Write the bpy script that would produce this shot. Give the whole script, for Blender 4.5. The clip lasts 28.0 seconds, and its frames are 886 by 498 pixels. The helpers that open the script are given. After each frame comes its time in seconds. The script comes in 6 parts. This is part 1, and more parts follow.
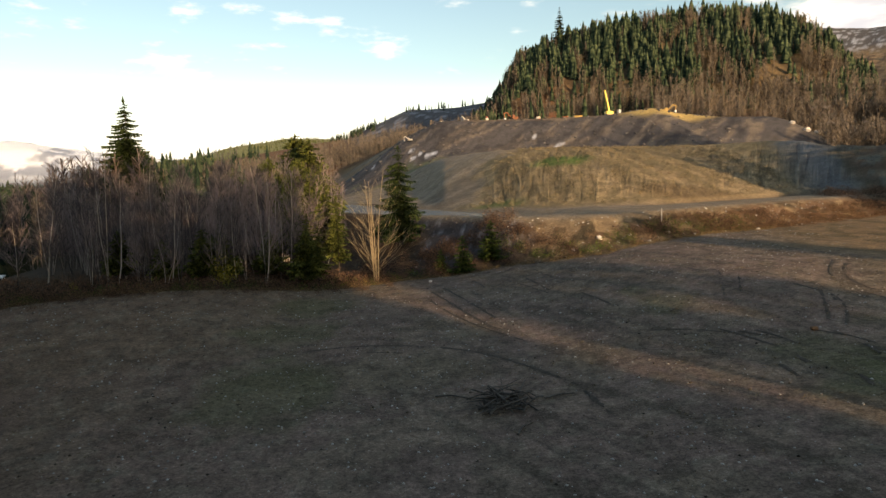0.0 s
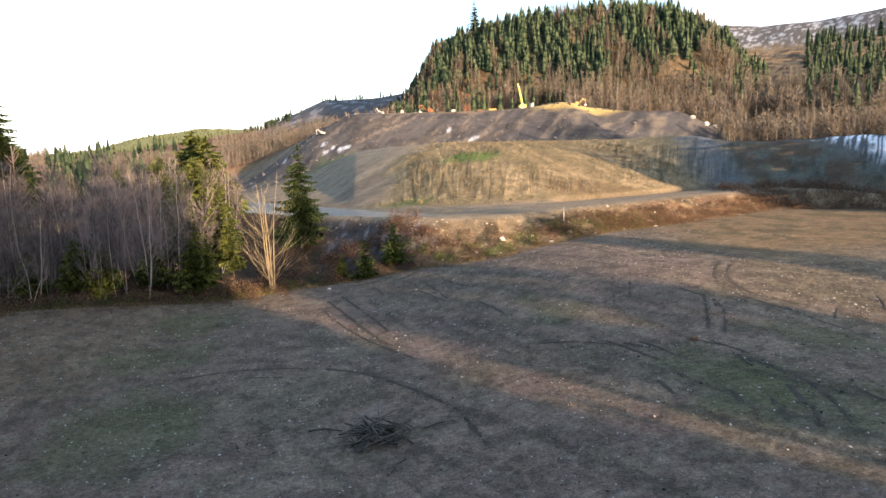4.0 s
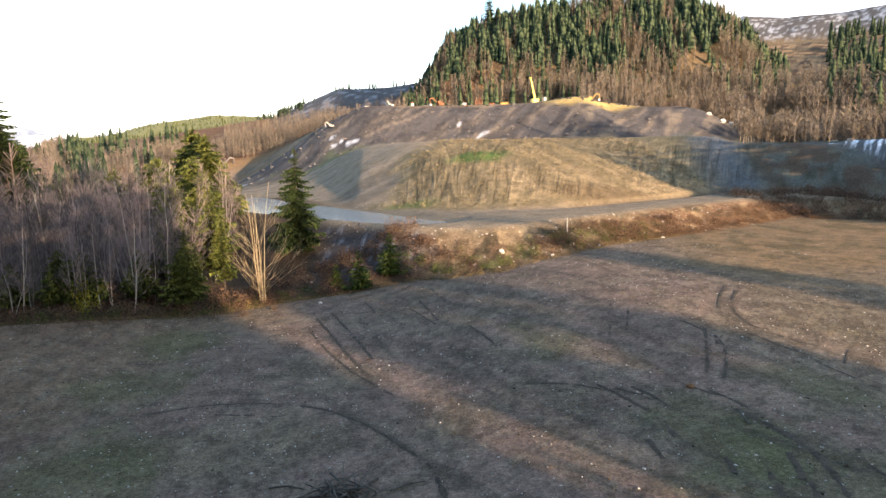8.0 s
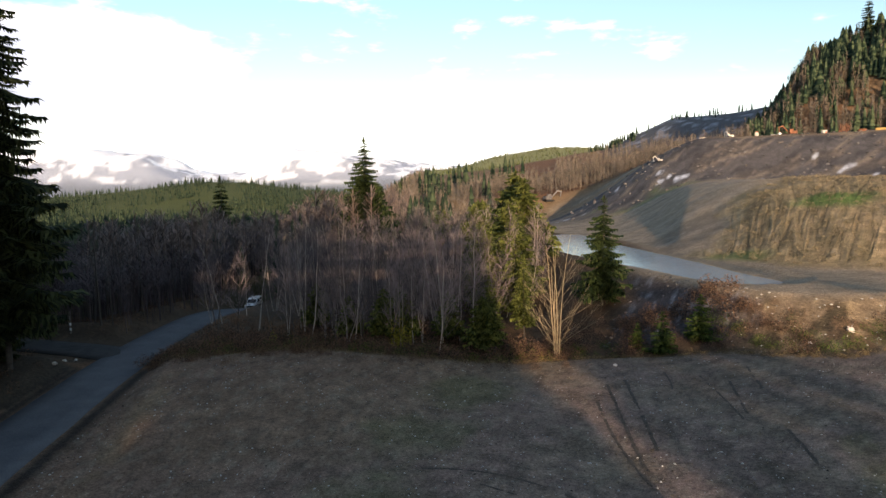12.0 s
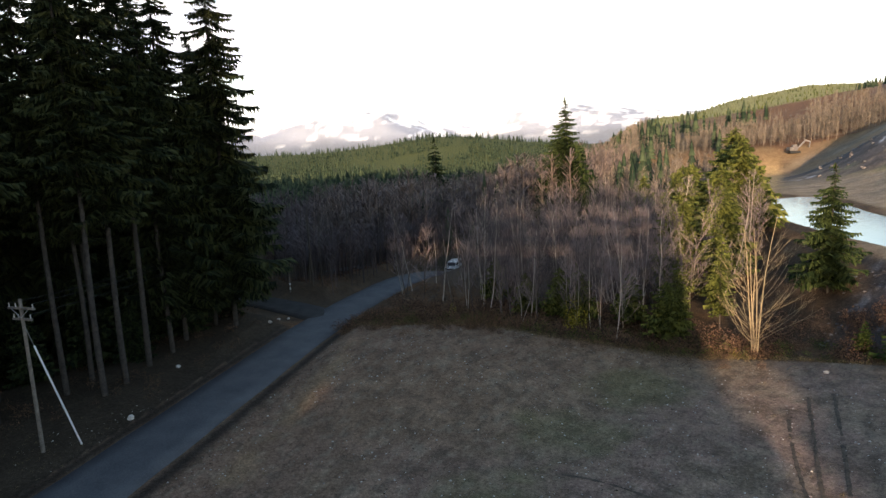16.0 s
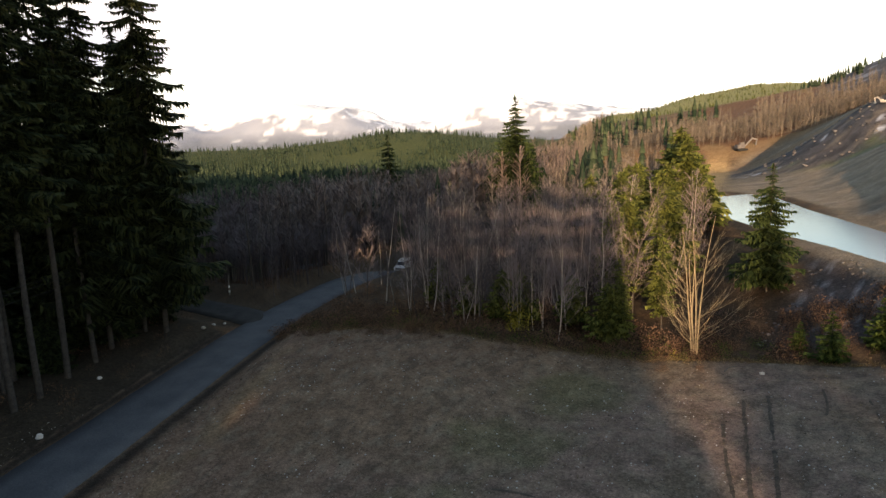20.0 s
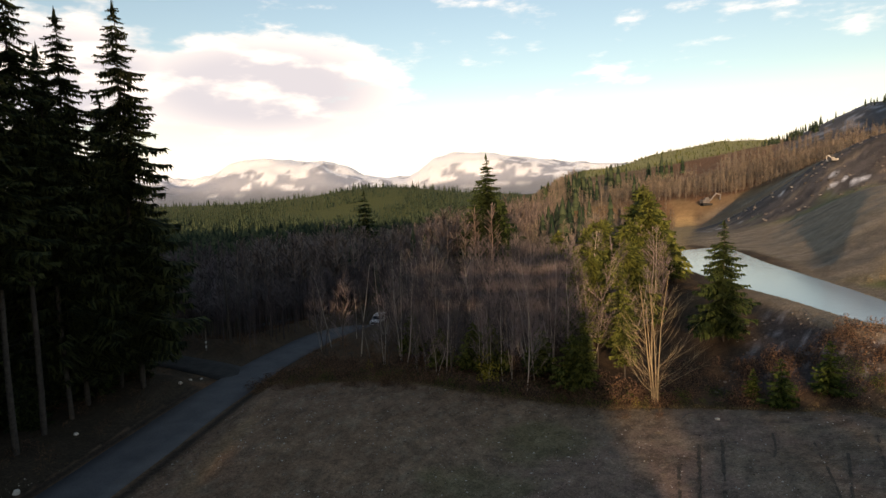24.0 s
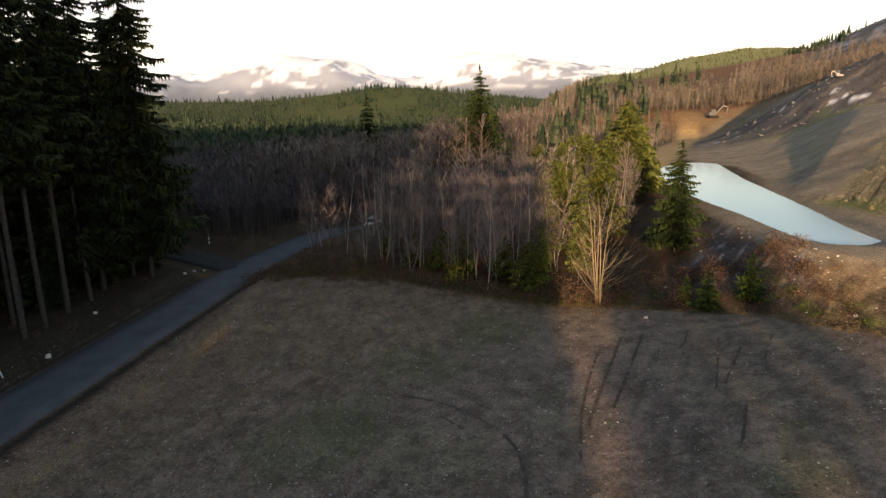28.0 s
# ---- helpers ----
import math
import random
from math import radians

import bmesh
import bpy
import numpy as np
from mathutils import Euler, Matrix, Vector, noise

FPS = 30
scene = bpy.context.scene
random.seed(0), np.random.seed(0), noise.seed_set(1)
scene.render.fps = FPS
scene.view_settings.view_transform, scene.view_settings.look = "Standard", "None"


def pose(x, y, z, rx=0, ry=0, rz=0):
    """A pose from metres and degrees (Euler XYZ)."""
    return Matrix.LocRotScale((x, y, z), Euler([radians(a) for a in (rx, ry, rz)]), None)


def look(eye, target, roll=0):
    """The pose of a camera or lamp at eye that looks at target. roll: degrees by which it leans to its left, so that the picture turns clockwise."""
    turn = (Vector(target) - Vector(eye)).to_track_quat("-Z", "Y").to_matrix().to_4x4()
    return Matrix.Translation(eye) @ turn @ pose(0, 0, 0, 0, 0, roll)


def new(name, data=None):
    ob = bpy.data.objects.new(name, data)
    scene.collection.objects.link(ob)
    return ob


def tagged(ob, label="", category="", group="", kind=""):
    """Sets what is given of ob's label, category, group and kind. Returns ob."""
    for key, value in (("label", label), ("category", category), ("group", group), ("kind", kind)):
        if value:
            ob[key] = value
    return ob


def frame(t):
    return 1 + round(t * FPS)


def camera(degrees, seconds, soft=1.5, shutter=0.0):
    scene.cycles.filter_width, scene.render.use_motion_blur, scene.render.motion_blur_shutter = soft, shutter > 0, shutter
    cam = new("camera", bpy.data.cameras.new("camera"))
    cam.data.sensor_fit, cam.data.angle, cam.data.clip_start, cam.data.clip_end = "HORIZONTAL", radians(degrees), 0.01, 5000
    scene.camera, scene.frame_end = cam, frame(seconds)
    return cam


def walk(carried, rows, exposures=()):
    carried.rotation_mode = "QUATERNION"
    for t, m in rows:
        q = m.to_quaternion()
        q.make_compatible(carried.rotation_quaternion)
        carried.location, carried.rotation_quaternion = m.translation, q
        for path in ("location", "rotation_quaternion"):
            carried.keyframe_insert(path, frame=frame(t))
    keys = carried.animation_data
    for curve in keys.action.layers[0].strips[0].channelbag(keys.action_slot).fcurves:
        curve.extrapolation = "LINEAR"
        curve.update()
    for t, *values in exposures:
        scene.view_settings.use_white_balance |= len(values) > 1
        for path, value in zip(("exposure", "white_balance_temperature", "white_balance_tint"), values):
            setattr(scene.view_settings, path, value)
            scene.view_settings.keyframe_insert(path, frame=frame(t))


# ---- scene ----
cam = camera(70.5, 28.0, soft=1.45)
PATH = [
    (0, 0.94, 1.58, 10.61, -0.33, -6.42, 1.75),
    (0.5, 1.15, 1.49, 10.74, -0.74, -13.20, 1.57),
    (1, 1.39, 1.46, 10.88, -1.13, -13.26, 0.98),
    (1.5, 1.65, 1.56, 11.03, -1.53, -11.75, 0.32),
    (2, 1.92, 1.79, 11.18, -2.73, -10.01, -0.41),
    (2.5, 2.24, 2.12, 11.33, -4.00, -8.41, 1.41),
    (3, 2.60, 2.51, 11.49, -5.24, -7.84, 2.08),
    (3.5, 3.01, 2.92, 11.65, -6.43, -7.46, 1.75),
    (4, 3.42, 3.33, 11.81, -7.40, -7.55, 2.04),
    (4.5, 3.82, 3.71, 11.97, -8.36, -7.78, 0.22),
    (6.5, 4.83, 4.88, 13.06, -10.85, -8.53, 0.26),
    (7, 5.02, 5.14, 13.36, -10.70, -8.68, 0.29),
    (7.5, 5.24, 5.38, 13.67, -8.36, -8.88, 1.02),
    (8, 5.49, 5.60, 13.96, -6.09, -8.56, 1.28),
    (8.5, 5.80, 5.84, 14.23, -3.68, -8.48, 1.46),
    (9, 6.15, 6.10, 14.49, -0.70, -8.42, 1.56),
    (9.5, 6.52, 6.42, 14.75, 2.75, -8.26, 1.72),
    (10, 6.85, 6.81, 15.01, 6.48, -8.44, 1.29),
    (10.5, 7.13, 7.24, 15.28, 10.13, -7.96, 0.63),
    (11, 7.33, 7.70, 15.57, 14.54, -7.87, 1.02),
    (11.5, 7.48, 8.18, 15.86, 19.04, -5.81, 0.79),
    (12, 7.62, 8.67, 16.14, 23.35, -5.41, 0.99),
    (12.5, 7.79, 9.12, 16.38, 27.21, -6.31, 0.48),
    (13, 8.04, 9.54, 16.61, 30.81, -6.97, 0.92),
    (13.5, 8.35, 9.97, 16.84, 34.49, -7.73, -3.87),
    (15.5, 10.24, 12.16, 18.20, 44.07, -9.57, 0.03),
    (16, 10.51, 12.62, 18.39, 43.47, -9.25, 2.49),
    (16.5, 10.76, 13.07, 18.56, 43.18, -8.86, 1.91),
    (17, 10.97, 13.51, 18.69, 42.31, -8.74, 1.49),
    (17.5, 11.13, 13.92, 18.78, 41.64, -8.06, 0.79),
    (18, 11.23, 14.28, 18.84, 41.44, -8.05, -0.97),
    (18.5, 11.24, 14.58, 18.86, 41.53, -9.19, -8.65),
    (19, 11.16, 14.83, 18.84, 41.49, -9.66, -9.78),
    (19.5, 10.99, 15.05, 18.76, 40.79, -10.00, -5.45),
    (20, 10.80, 15.22, 18.63, 39.89, -9.81, 2.22),
    (20.5, 10.62, 15.34, 18.45, 39.06, -1.25, 1.18),
    (21, 10.51, 15.38, 18.30, 38.34, -2.53, 1.81),
    (21.5, 10.46, 15.36, 18.18, 37.50, -3.91, 1.38),
    (23.5, 12.25, 13.84, 18.77, 37.49, -5.08, 1.63),
    (24, 12.99, 13.36, 19.15, 37.78, -5.00, 2.34),
    (24.5, 13.77, 12.88, 19.55, 38.03, -4.79, 2.62),
    (25, 14.62, 12.43, 19.93, 38.08, -5.15, 3.16),
    (25.5, 15.52, 12.02, 20.25, 38.07, -5.61, 3.26),
    (26, 16.45, 11.68, 20.47, 38.01, -7.01, 3.04),
    (26.5, 17.39, 11.42, 20.58, 38.07, -7.66, 2.25),
    (27, 18.34, 11.22, 20.60, 38.27, -9.87, 1.78),
    (27.5, 19.27, 11.08, 20.55, 38.58, -11.83, 1.55),
    (28, 20.20, 10.95, 20.47, 39.16, -13.71, 0.89),
]
EXPOSURES = [(0, 0.85, 7900, 11), (1, 1.15, 7500, 12), (2, 1.7, 7150, 13), (3, 1.9, 6750, 13), (4.5, 1.9, 6750, 13), (9, 1.95, 6750, 13), (10.5, 1.6, 6750, 13), (12, 1.1, 6750, 13), (13.5, 0.95, 6750, 13), (16, 1.5, 6900, 13), (17, 1.5, 6950, 13), (19, 1.2, 7400, 14), (20.2, 1.25, 7700, 14), (21, 0.95, 8000, 15), (24, 0.65, 7900, 16), (26, 0.65, 8000, 16), (28, 1.1, 8000, 15)]
walk(cam, [(t, pose(x, y, z, 90 + pitch, roll, yaw)) for t, x, y, z, yaw, pitch, roll in PATH], EXPOSURES)

# ---- light: low winter sun from behind, clear sky ----
SUN_AZ, SUN_EL = 150.0, 8.0
sun_dir = Vector((math.sin(radians(SUN_AZ)) * math.cos(radians(SUN_EL)), math.cos(radians(SUN_AZ)) * math.cos(radians(SUN_EL)), math.sin(radians(SUN_EL))))
world = bpy.data.worlds.new("world")
scene.world = world
world.use_nodes = True
wn, wl = world.node_tree.nodes, world.node_tree.links
sky = wn.new("ShaderNodeTexSky")
sky.sky_type, sky.sun_disc = "NISHITA", False
sky.sun_elevation, sky.sun_rotation = radians(SUN_EL), radians(SUN_AZ)
sky.dust_density, sky.ozone_density = 0.6, 1.6
wl.new(sky.outputs["Color"], wn["Background"].inputs["Color"])
wn["Background"].inputs["Strength"].default_value = 0.15
sun_data = bpy.data.lights.new("sun", "SUN")
sun_data.energy, sun_data.angle, sun_data.color = 3.8, radians(0.6), (1.0, 0.76, 0.52)
sun = new("sun", sun_data)
sun.matrix_world = look(sun_dir * 300, (0, 0, 0))

# ---- small tools ----


def sstep(a, b, v):
    t = np.clip((np.asarray(v, float) - a) / (b - a), 0, 1)
    return t * t * (3 - 2 * t)


def vnoise(x, y, seed=0):
    """Value noise, 0 to 1."""
    x, y = np.asarray(x, float), np.asarray(y, float)
    xi, yi = np.floor(x), np.floor(y)
    u, v = x - xi, y - yi
    u, v = u * u * (3 - 2 * u), v * v * (3 - 2 * v)

    def lattice(a, b):
        s = np.sin(a * 127.1 + b * 311.7 + seed * 74.7) * 43758.5453
        return s - np.floor(s)

    return (lattice(xi, yi) * (1 - u) + lattice(xi + 1, yi) * u) * (1 - v) + (lattice(xi, yi + 1) * (1 - u) + lattice(xi + 1, yi + 1) * u) * v


def fbm(x, y, seed=0, octaves=4):
    total, amp, size = 0.0, 0.5, 1.0
    for n in range(octaves):
        total = total + amp * vnoise(np.asarray(x) * size, np.asarray(y) * size, seed + n * 13)
        amp, size = amp * 0.5, size * 2.03
    return total / (1 - 0.5 ** octaves)


def line_dist(x, y, pts):
    """Distance of the places to a polyline."""
    best = np.full(np.shape(x), 1e9)
    for (ax, ay), (bx, by) in zip(pts[:-1], pts[1:]):
        dx, dy = bx - ax, by - ay
        t = np.clip(((x - ax) * dx + (y - ay) * dy) / (dx * dx + dy * dy + 1e-9), 0, 1)
        best = np.minimum(best, np.hypot(x - ax - t * dx, y - ay - t * dy))
    return best


def inside(x, y, pts):
    found = np.zeros(np.shape(x), bool)
    for (ax, ay), (bx, by) in zip(pts, pts[1:] + pts[:1]):
        cross = ((ay > y) != (by > y)) & (x < (bx - ax) * (y - ay) / (by - ay + 1e-12) + ax)
        found ^= cross
    return found


def mesh_of(name, verts, faces):
    """A mesh from an array of points and an array of triangles or of quads."""
    me = bpy.data.meshes.new(name)
    verts, faces = np.asarray(verts, np.float32), np.asarray(faces, np.int32)
    me.vertices.add(len(verts))
    me.vertices.foreach_set("co", verts.ravel())
    me.loops.add(faces.size)
    me.loops.foreach_set("vertex_index", faces.ravel())
    me.polygons.add(len(faces))
    me.polygons.foreach_set("loop_start", np.arange(len(faces), dtype=np.int32) * faces.shape[1])
    me.update(calc_edges=True)
    return me


def smooth(me):
    me.polygons.foreach_set("use_smooth", np.ones(len(me.polygons), bool))
    return me


def thing(name, x, y, z, rz=0.0, label="", category="", group="", kind=""):
    """An Empty at the base of a thing."""
    ob = new(name)
    ob.empty_display_size = 0.3
    ob.matrix_basis = pose(x, y, z, 0, 0, rz)
    return tagged(ob, label, category, group, kind)


def part(name, data, material, parent=None, label=""):
    """Links a mesh or a bmesh as one mesh object under a thing or a part."""
    if isinstance(data, bmesh.types.BMesh):
        me = bpy.data.meshes.new(name)
        data.to_mesh(me)
        data.free()
        data = me
    if material is not None and not data.materials:
        data.materials.append(material)
    ob = new(name, data)
    ob.parent = parent
    return tagged(ob, label)


def box(bm, x0, x1, y0, y1, z0, z1, bevel=0.0):
    geo = bmesh.ops.create_cube(bm, size=1.0, matrix=Matrix.LocRotScale(((x0 + x1) / 2, (y0 + y1) / 2, (z0 + z1) / 2), None, (x1 - x0, y1 - y0, z1 - z0)))
    if bevel:
        edges = list({e for v in geo["verts"] for e in v.link_edges})
        bmesh.ops.bevel(bm, geom=edges, offset=bevel, segments=2, affect="EDGES", profile=0.6)
    return bm


def tube(points, radii, sides=5):
    """Arrays of a tapered tube along points."""
    pts = np.asarray(points, float)
    n = len(pts)
    way = np.gradient(pts, axis=0)
    way /= np.linalg.norm(way, axis=1)[:, None] + 1e-9
    ref = np.where(np.abs(way[:, 2:3]) > 0.9, np.array([[1.0, 0, 0]]), np.array([[0, 0, 1.0]]))
    a = np.cross(way, ref)
    a /= np.linalg.norm(a, axis=1)[:, None] + 1e-9
    b = np.cross(way, a)
    ang = np.arange(sides) * 2 * np.pi / sides
    ring = pts[:, None] + np.asarray(radii)[:, None, None] * (np.cos(ang)[None, :, None] * a[:, None] + np.sin(ang)[None, :, None] * b[:, None])
    i, j = np.meshgrid(np.arange(n - 1), np.arange(sides), indexing="ij")
    p, q = i * sides + j, i * sides + (j + 1) % sides
    quads = np.stack([p, q, q + sides, p + sides], -1).reshape(-1, 4)
    tris = np.concatenate([quads[:, [0, 1, 2]], quads[:, [0, 2, 3]]])
    return ring.reshape(-1, 3), tris


def joined(pieces):
    verts, faces, at = [], [], 0
    for v, f in pieces:
        verts.append(v)
        faces.append(np.asarray(f) + at)
        at += len(v)
    return np.concatenate(verts), np.concatenate(faces)


# ---- materials ----
def material(name, colour, rough=0.9, metal=0.0, spec=0.3):
    m = bpy.data.materials.new(name)
    m.use_nodes = True
    p = m.node_tree.nodes["Principled BSDF"]
    p.inputs["Base Color"].default_value = (*colour, 1)
    p.inputs["Roughness"].default_value = rough
    p.inputs["Metallic"].default_value = metal
    p.inputs["Specular IOR Level"].default_value = spec
    return m, m.node_tree.nodes, m.node_tree.links, p


def grained(name, dark, light, scale, rough=0.9, bump=0.3, bump_scale=None, fine=6.0, spec=0.25, island=0.0, objrand=0.0, metal=0.0):
    """A surface that wanders between two colours at two scales, with relief."""
    m, n, k, p = material(name, light, rough, metal, spec)
    co = n.new("ShaderNodeTexCoord")
    big, small = n.new("ShaderNodeTexNoise"), n.new("ShaderNodeTexNoise")
    big.inputs["Scale"].default_value, big.inputs["Detail"].default_value = scale, 5
    small.inputs["Scale"].default_value, small.inputs["Detail"].default_value = scale * fine, 4
    for t in (big, small):
        k.new(co.outputs["Object"], t.inputs["Vector"])
    add = n.new("ShaderNodeMath")
    add.operation = "ADD"
    k.new(big.outputs["Fac"], add.inputs[0])
    k.new(small.outputs["Fac"], add.inputs[1])
    fac = add.outputs[0]
    ramp = n.new("ShaderNodeMapRange")
    ramp.inputs["From Min"].default_value, ramp.inputs["From Max"].default_value = 0.72, 1.28
    if island or objrand:
        if island:
            src = n.new("ShaderNodeNewGeometry").outputs["Random Per Island"]
        else:
            src = n.new("ShaderNodeObjectInfo").outputs["Random"]
        sh = n.new("ShaderNodeMath")
        sh.operation = "MULTIPLY_ADD"
        k.new(src, sh.inputs[0])
        sh.inputs[1].default_value, sh.inputs[2].default_value = island or objrand, -0.5 * (island or objrand)
        ad2 = n.new("ShaderNodeMath")
        k.new(fac, ad2.inputs[0])
        k.new(sh.outputs[0], ad2.inputs[1])
        fac = ad2.outputs[0]
    k.new(fac, ramp.inputs["Value"])
    mix = n.new("ShaderNodeMix")
    mix.data_type = "RGBA"
    mix.inputs["A"].default_value, mix.inputs["B"].default_value = (*dark, 1), (*light, 1)
    k.new(ramp.outputs["Result"], mix.inputs["Factor"])
    k.new(mix.outputs["Result"], p.inputs["Base Color"])
    if bump:
        bp, bt = n.new("ShaderNodeBump"), n.new("ShaderNodeTexNoise")
        bt.inputs["Scale"].default_value, bt.inputs["Detail"].default_value = bump_scale or scale * fine, 5
        k.new(co.outputs["Object"], bt.inputs["Vector"])
        bp.inputs["Strength"].default_value, bp.inputs["Distance"].default_value = bump, 0.1
        k.new(bt.outputs["Fac"], bp.inputs["Height"])
        k.new(bp.outputs["Normal"], p.inputs["Normal"])
    return m


def leafy(name, dark, light, through_light=0.25, island=1.6):
    """Foliage: varied leaf by leaf, a little light passes through."""
    m = grained(name, dark, light, 0.35, 0.75, 0.0, island=island, spec=0.15)
    n, k = m.node_tree.nodes, m.node_tree.links
    p = n["Principled BSDF"]
    tr, mx = n.new("ShaderNodeBsdfTranslucent"), n.new("ShaderNodeMixShader")
    k.new(p.inputs["Base Color"].links[0].from_socket, tr.inputs["Color"])
    mx.inputs[0].default_value = through_light
    k.new(p.outputs[0], mx.inputs[1])
    k.new(tr.outputs[0], mx.inputs[2])
    k.new(mx.outputs[0], n["Material Output"].inputs["Surface"])
    return m


# soil and turf: the broad colours lie on the mesh, grain and relief come from noise
m_ground, n, k, p = material("soil_and_turf", (0.2, 0.17, 0.12), 0.95, 0, 0.1)
att = n.new("ShaderNodeAttribute")
att.attribute_name = "tone"
co = n.new("ShaderNodeTexCoord")
shade = None
for scale, low, high in ((0.35, 0.8, 1.2), (1.1, 0.85, 1.15), (3.6, 0.66, 1.34), (9.0, 0.6, 1.4), (24.0, 0.6, 1.4)):
    t, r = n.new("ShaderNodeTexNoise"), n.new("ShaderNodeMapRange")
    t.inputs["Scale"].default_value, t.inputs["Detail"].default_value = scale, 4
    k.new(co.outputs["Object"], t.inputs["Vector"])
    r.inputs["From Min"].default_value, r.inputs["From Max"].default_value = 0.25, 0.75
    r.inputs["To Min"].default_value, r.inputs["To Max"].default_value = low, high
    k.new(t.outputs["Fac"], r.inputs["Value"])
    if shade is None:
        shade = r.outputs["Result"]
    else:
        mu = n.new("ShaderNodeMath")
        mu.operation = "MULTIPLY"
        k.new(shade, mu.inputs[0])
        k.new(r.outputs["Result"], mu.inputs[1])
        shade = mu.outputs[0]
mx = n.new("ShaderNodeVectorMath")
mx.operation = "SCALE"
# rills that run down the made slopes, where the mesh says so
rill_map, rill = n.new("ShaderNodeMapping"), n.new("ShaderNodeTexNoise")
rill_map.inputs["Scale"].default_value = (0.62, 0.05, 0.0)
apart, fan, fanned, again = n.new("ShaderNodeSeparateXYZ"), n.new("ShaderNodeMath"), n.new("ShaderNodeMath"), n.new("ShaderNodeCombineXYZ")
k.new(co.outputs["Object"], apart.inputs[0])
fan.operation, fanned.operation = "DIVIDE", "MULTIPLY"
k.new(apart.outputs["X"], fan.inputs[0])
k.new(apart.outputs["Y"], fan.inputs[1])
k.new(fan.outputs[0], fanned.inputs[0])
fanned.inputs[1].default_value = 130.0
k.new(fanned.outputs[0], again.inputs["X"])
k.new(apart.outputs["Y"], again.inputs["Y"])
k.new(again.outputs[0], rill_map.inputs["Vector"])
rill.inputs["Scale"].default_value, rill.inputs["Detail"].default_value, rill.inputs["Distortion"].default_value = 1.0, 6, 1.3
k.new(rill_map.outputs["Vector"], rill.inputs["Vector"])
rr_ = n.new("ShaderNodeMapRange")
rr_.inputs["From Min"].default_value, rr_.inputs["From Max"].default_value = 0.34, 0.62
rr_.inputs["To Min"].default_value, rr_.inputs["To Max"].default_value = 0.52, 1.22
k.new(rill.outputs["Fac"], rr_.inputs["Value"])
rmix = n.new("ShaderNodeMix")
rmix.inputs["A"].default_value = 1.0
k.new(att.outputs["Alpha"], rmix.inputs["Factor"])
k.new(rr_.outputs["Result"], rmix.inputs["B"])
rmul = n.new("ShaderNodeMath")
rmul.operation = "MULTIPLY"
k.new(shade, rmul.inputs[0])
k.new(rmix.outputs["Result"], rmul.inputs[1])
shade = rmul.outputs[0]
k.new(att.outputs["Color"], mx.inputs[0])
k.new(shade, mx.inputs["Scale"])
k.new(mx.outputs["Vector"], p.inputs["Base Color"])
bp, bt = n.new("ShaderNodeBump"), n.new("ShaderNodeTexNoise")
bt.inputs["Scale"].default_value, bt.inputs["Detail"].default_value, bt.inputs["Roughness"].default_value = 4.0, 6, 0.65
k.new(co.outputs["Object"], bt.inputs["Vector"])
bp.inputs["Strength"].default_value, bp.inputs["Distance"].default_value = 0.7, 0.18
deep = n.new("ShaderNodeMath")
deep.operation = "MULTIPLY"
k.new(rill.outputs["Fac"], deep.inputs[0])
k.new(att.outputs["Alpha"], deep.inputs[1])
deeper = n.new("ShaderNodeMath")
deeper.operation = "MULTIPLY_ADD"
k.new(deep.outputs[0], deeper.inputs[0])
deeper.inputs[1].default_value = 5.0
k.new(bt.outputs["Fac"], deeper.inputs[2])
k.new(deeper.outputs[0], bp.inputs["Height"])
k.new(bp.outputs["Normal"], p.inputs["Normal"])

m_road = grained("asphalt", (0.06, 0.062, 0.068), (0.105, 0.107, 0.113), 0.5, 0.85, 0.25, 30.0, fine=18)
m_lane = grained("littered_asphalt", (0.02, 0.019, 0.018), (0.055, 0.05, 0.046), 0.8, 0.9, 0.25, 30.0, fine=12)
m_bark = grained("conifer_bark", (0.03, 0.026, 0.023), (0.09, 0.076, 0.066), 2.5, 0.9, 0.6)
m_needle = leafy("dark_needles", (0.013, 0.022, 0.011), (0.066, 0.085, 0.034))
m_needle_tall = leafy("roadside_needles", (0.014, 0.021, 0.01), (0.075, 0.088, 0.036))
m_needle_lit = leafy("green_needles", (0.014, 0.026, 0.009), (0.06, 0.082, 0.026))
m_hemlock = leafy("yellow_green_needles", (0.044, 0.056, 0.013), (0.16, 0.172, 0.043))
m_young = leafy("bright_young_needles", (0.036, 0.056, 0.013), (0.115, 0.15, 0.036))
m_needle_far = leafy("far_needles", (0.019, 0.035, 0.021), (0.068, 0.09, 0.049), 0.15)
# lighter copy of the far needles, with the hill's sunlight put into the colour
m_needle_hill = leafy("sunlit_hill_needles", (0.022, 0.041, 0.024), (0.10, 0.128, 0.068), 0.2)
m_pale_bark = grained("pale_bark", (0.07, 0.058, 0.05), (0.42, 0.37, 0.32), 3.0, 0.85, 0.4, objrand=1.3)
m_alder = grained("alder_bark", (0.17, 0.13, 0.085), (0.39, 0.30, 0.185), 2.0, 0.85, 0.3)
m_twig = grained("twigs", (0.085, 0.069, 0.069), (0.28, 0.215, 0.202), 0.4, 0.9, 0.0, objrand=1.1)
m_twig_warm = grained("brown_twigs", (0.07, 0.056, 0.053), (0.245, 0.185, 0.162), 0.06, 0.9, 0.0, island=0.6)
# darker twigs: the shade of the roadside woods is put into the colour
m_twig_shade = grained("shaded_twigs", (0.042, 0.033, 0.035), (0.135, 0.105, 0.107), 0.06, 0.9, 0.0, island=0.45)
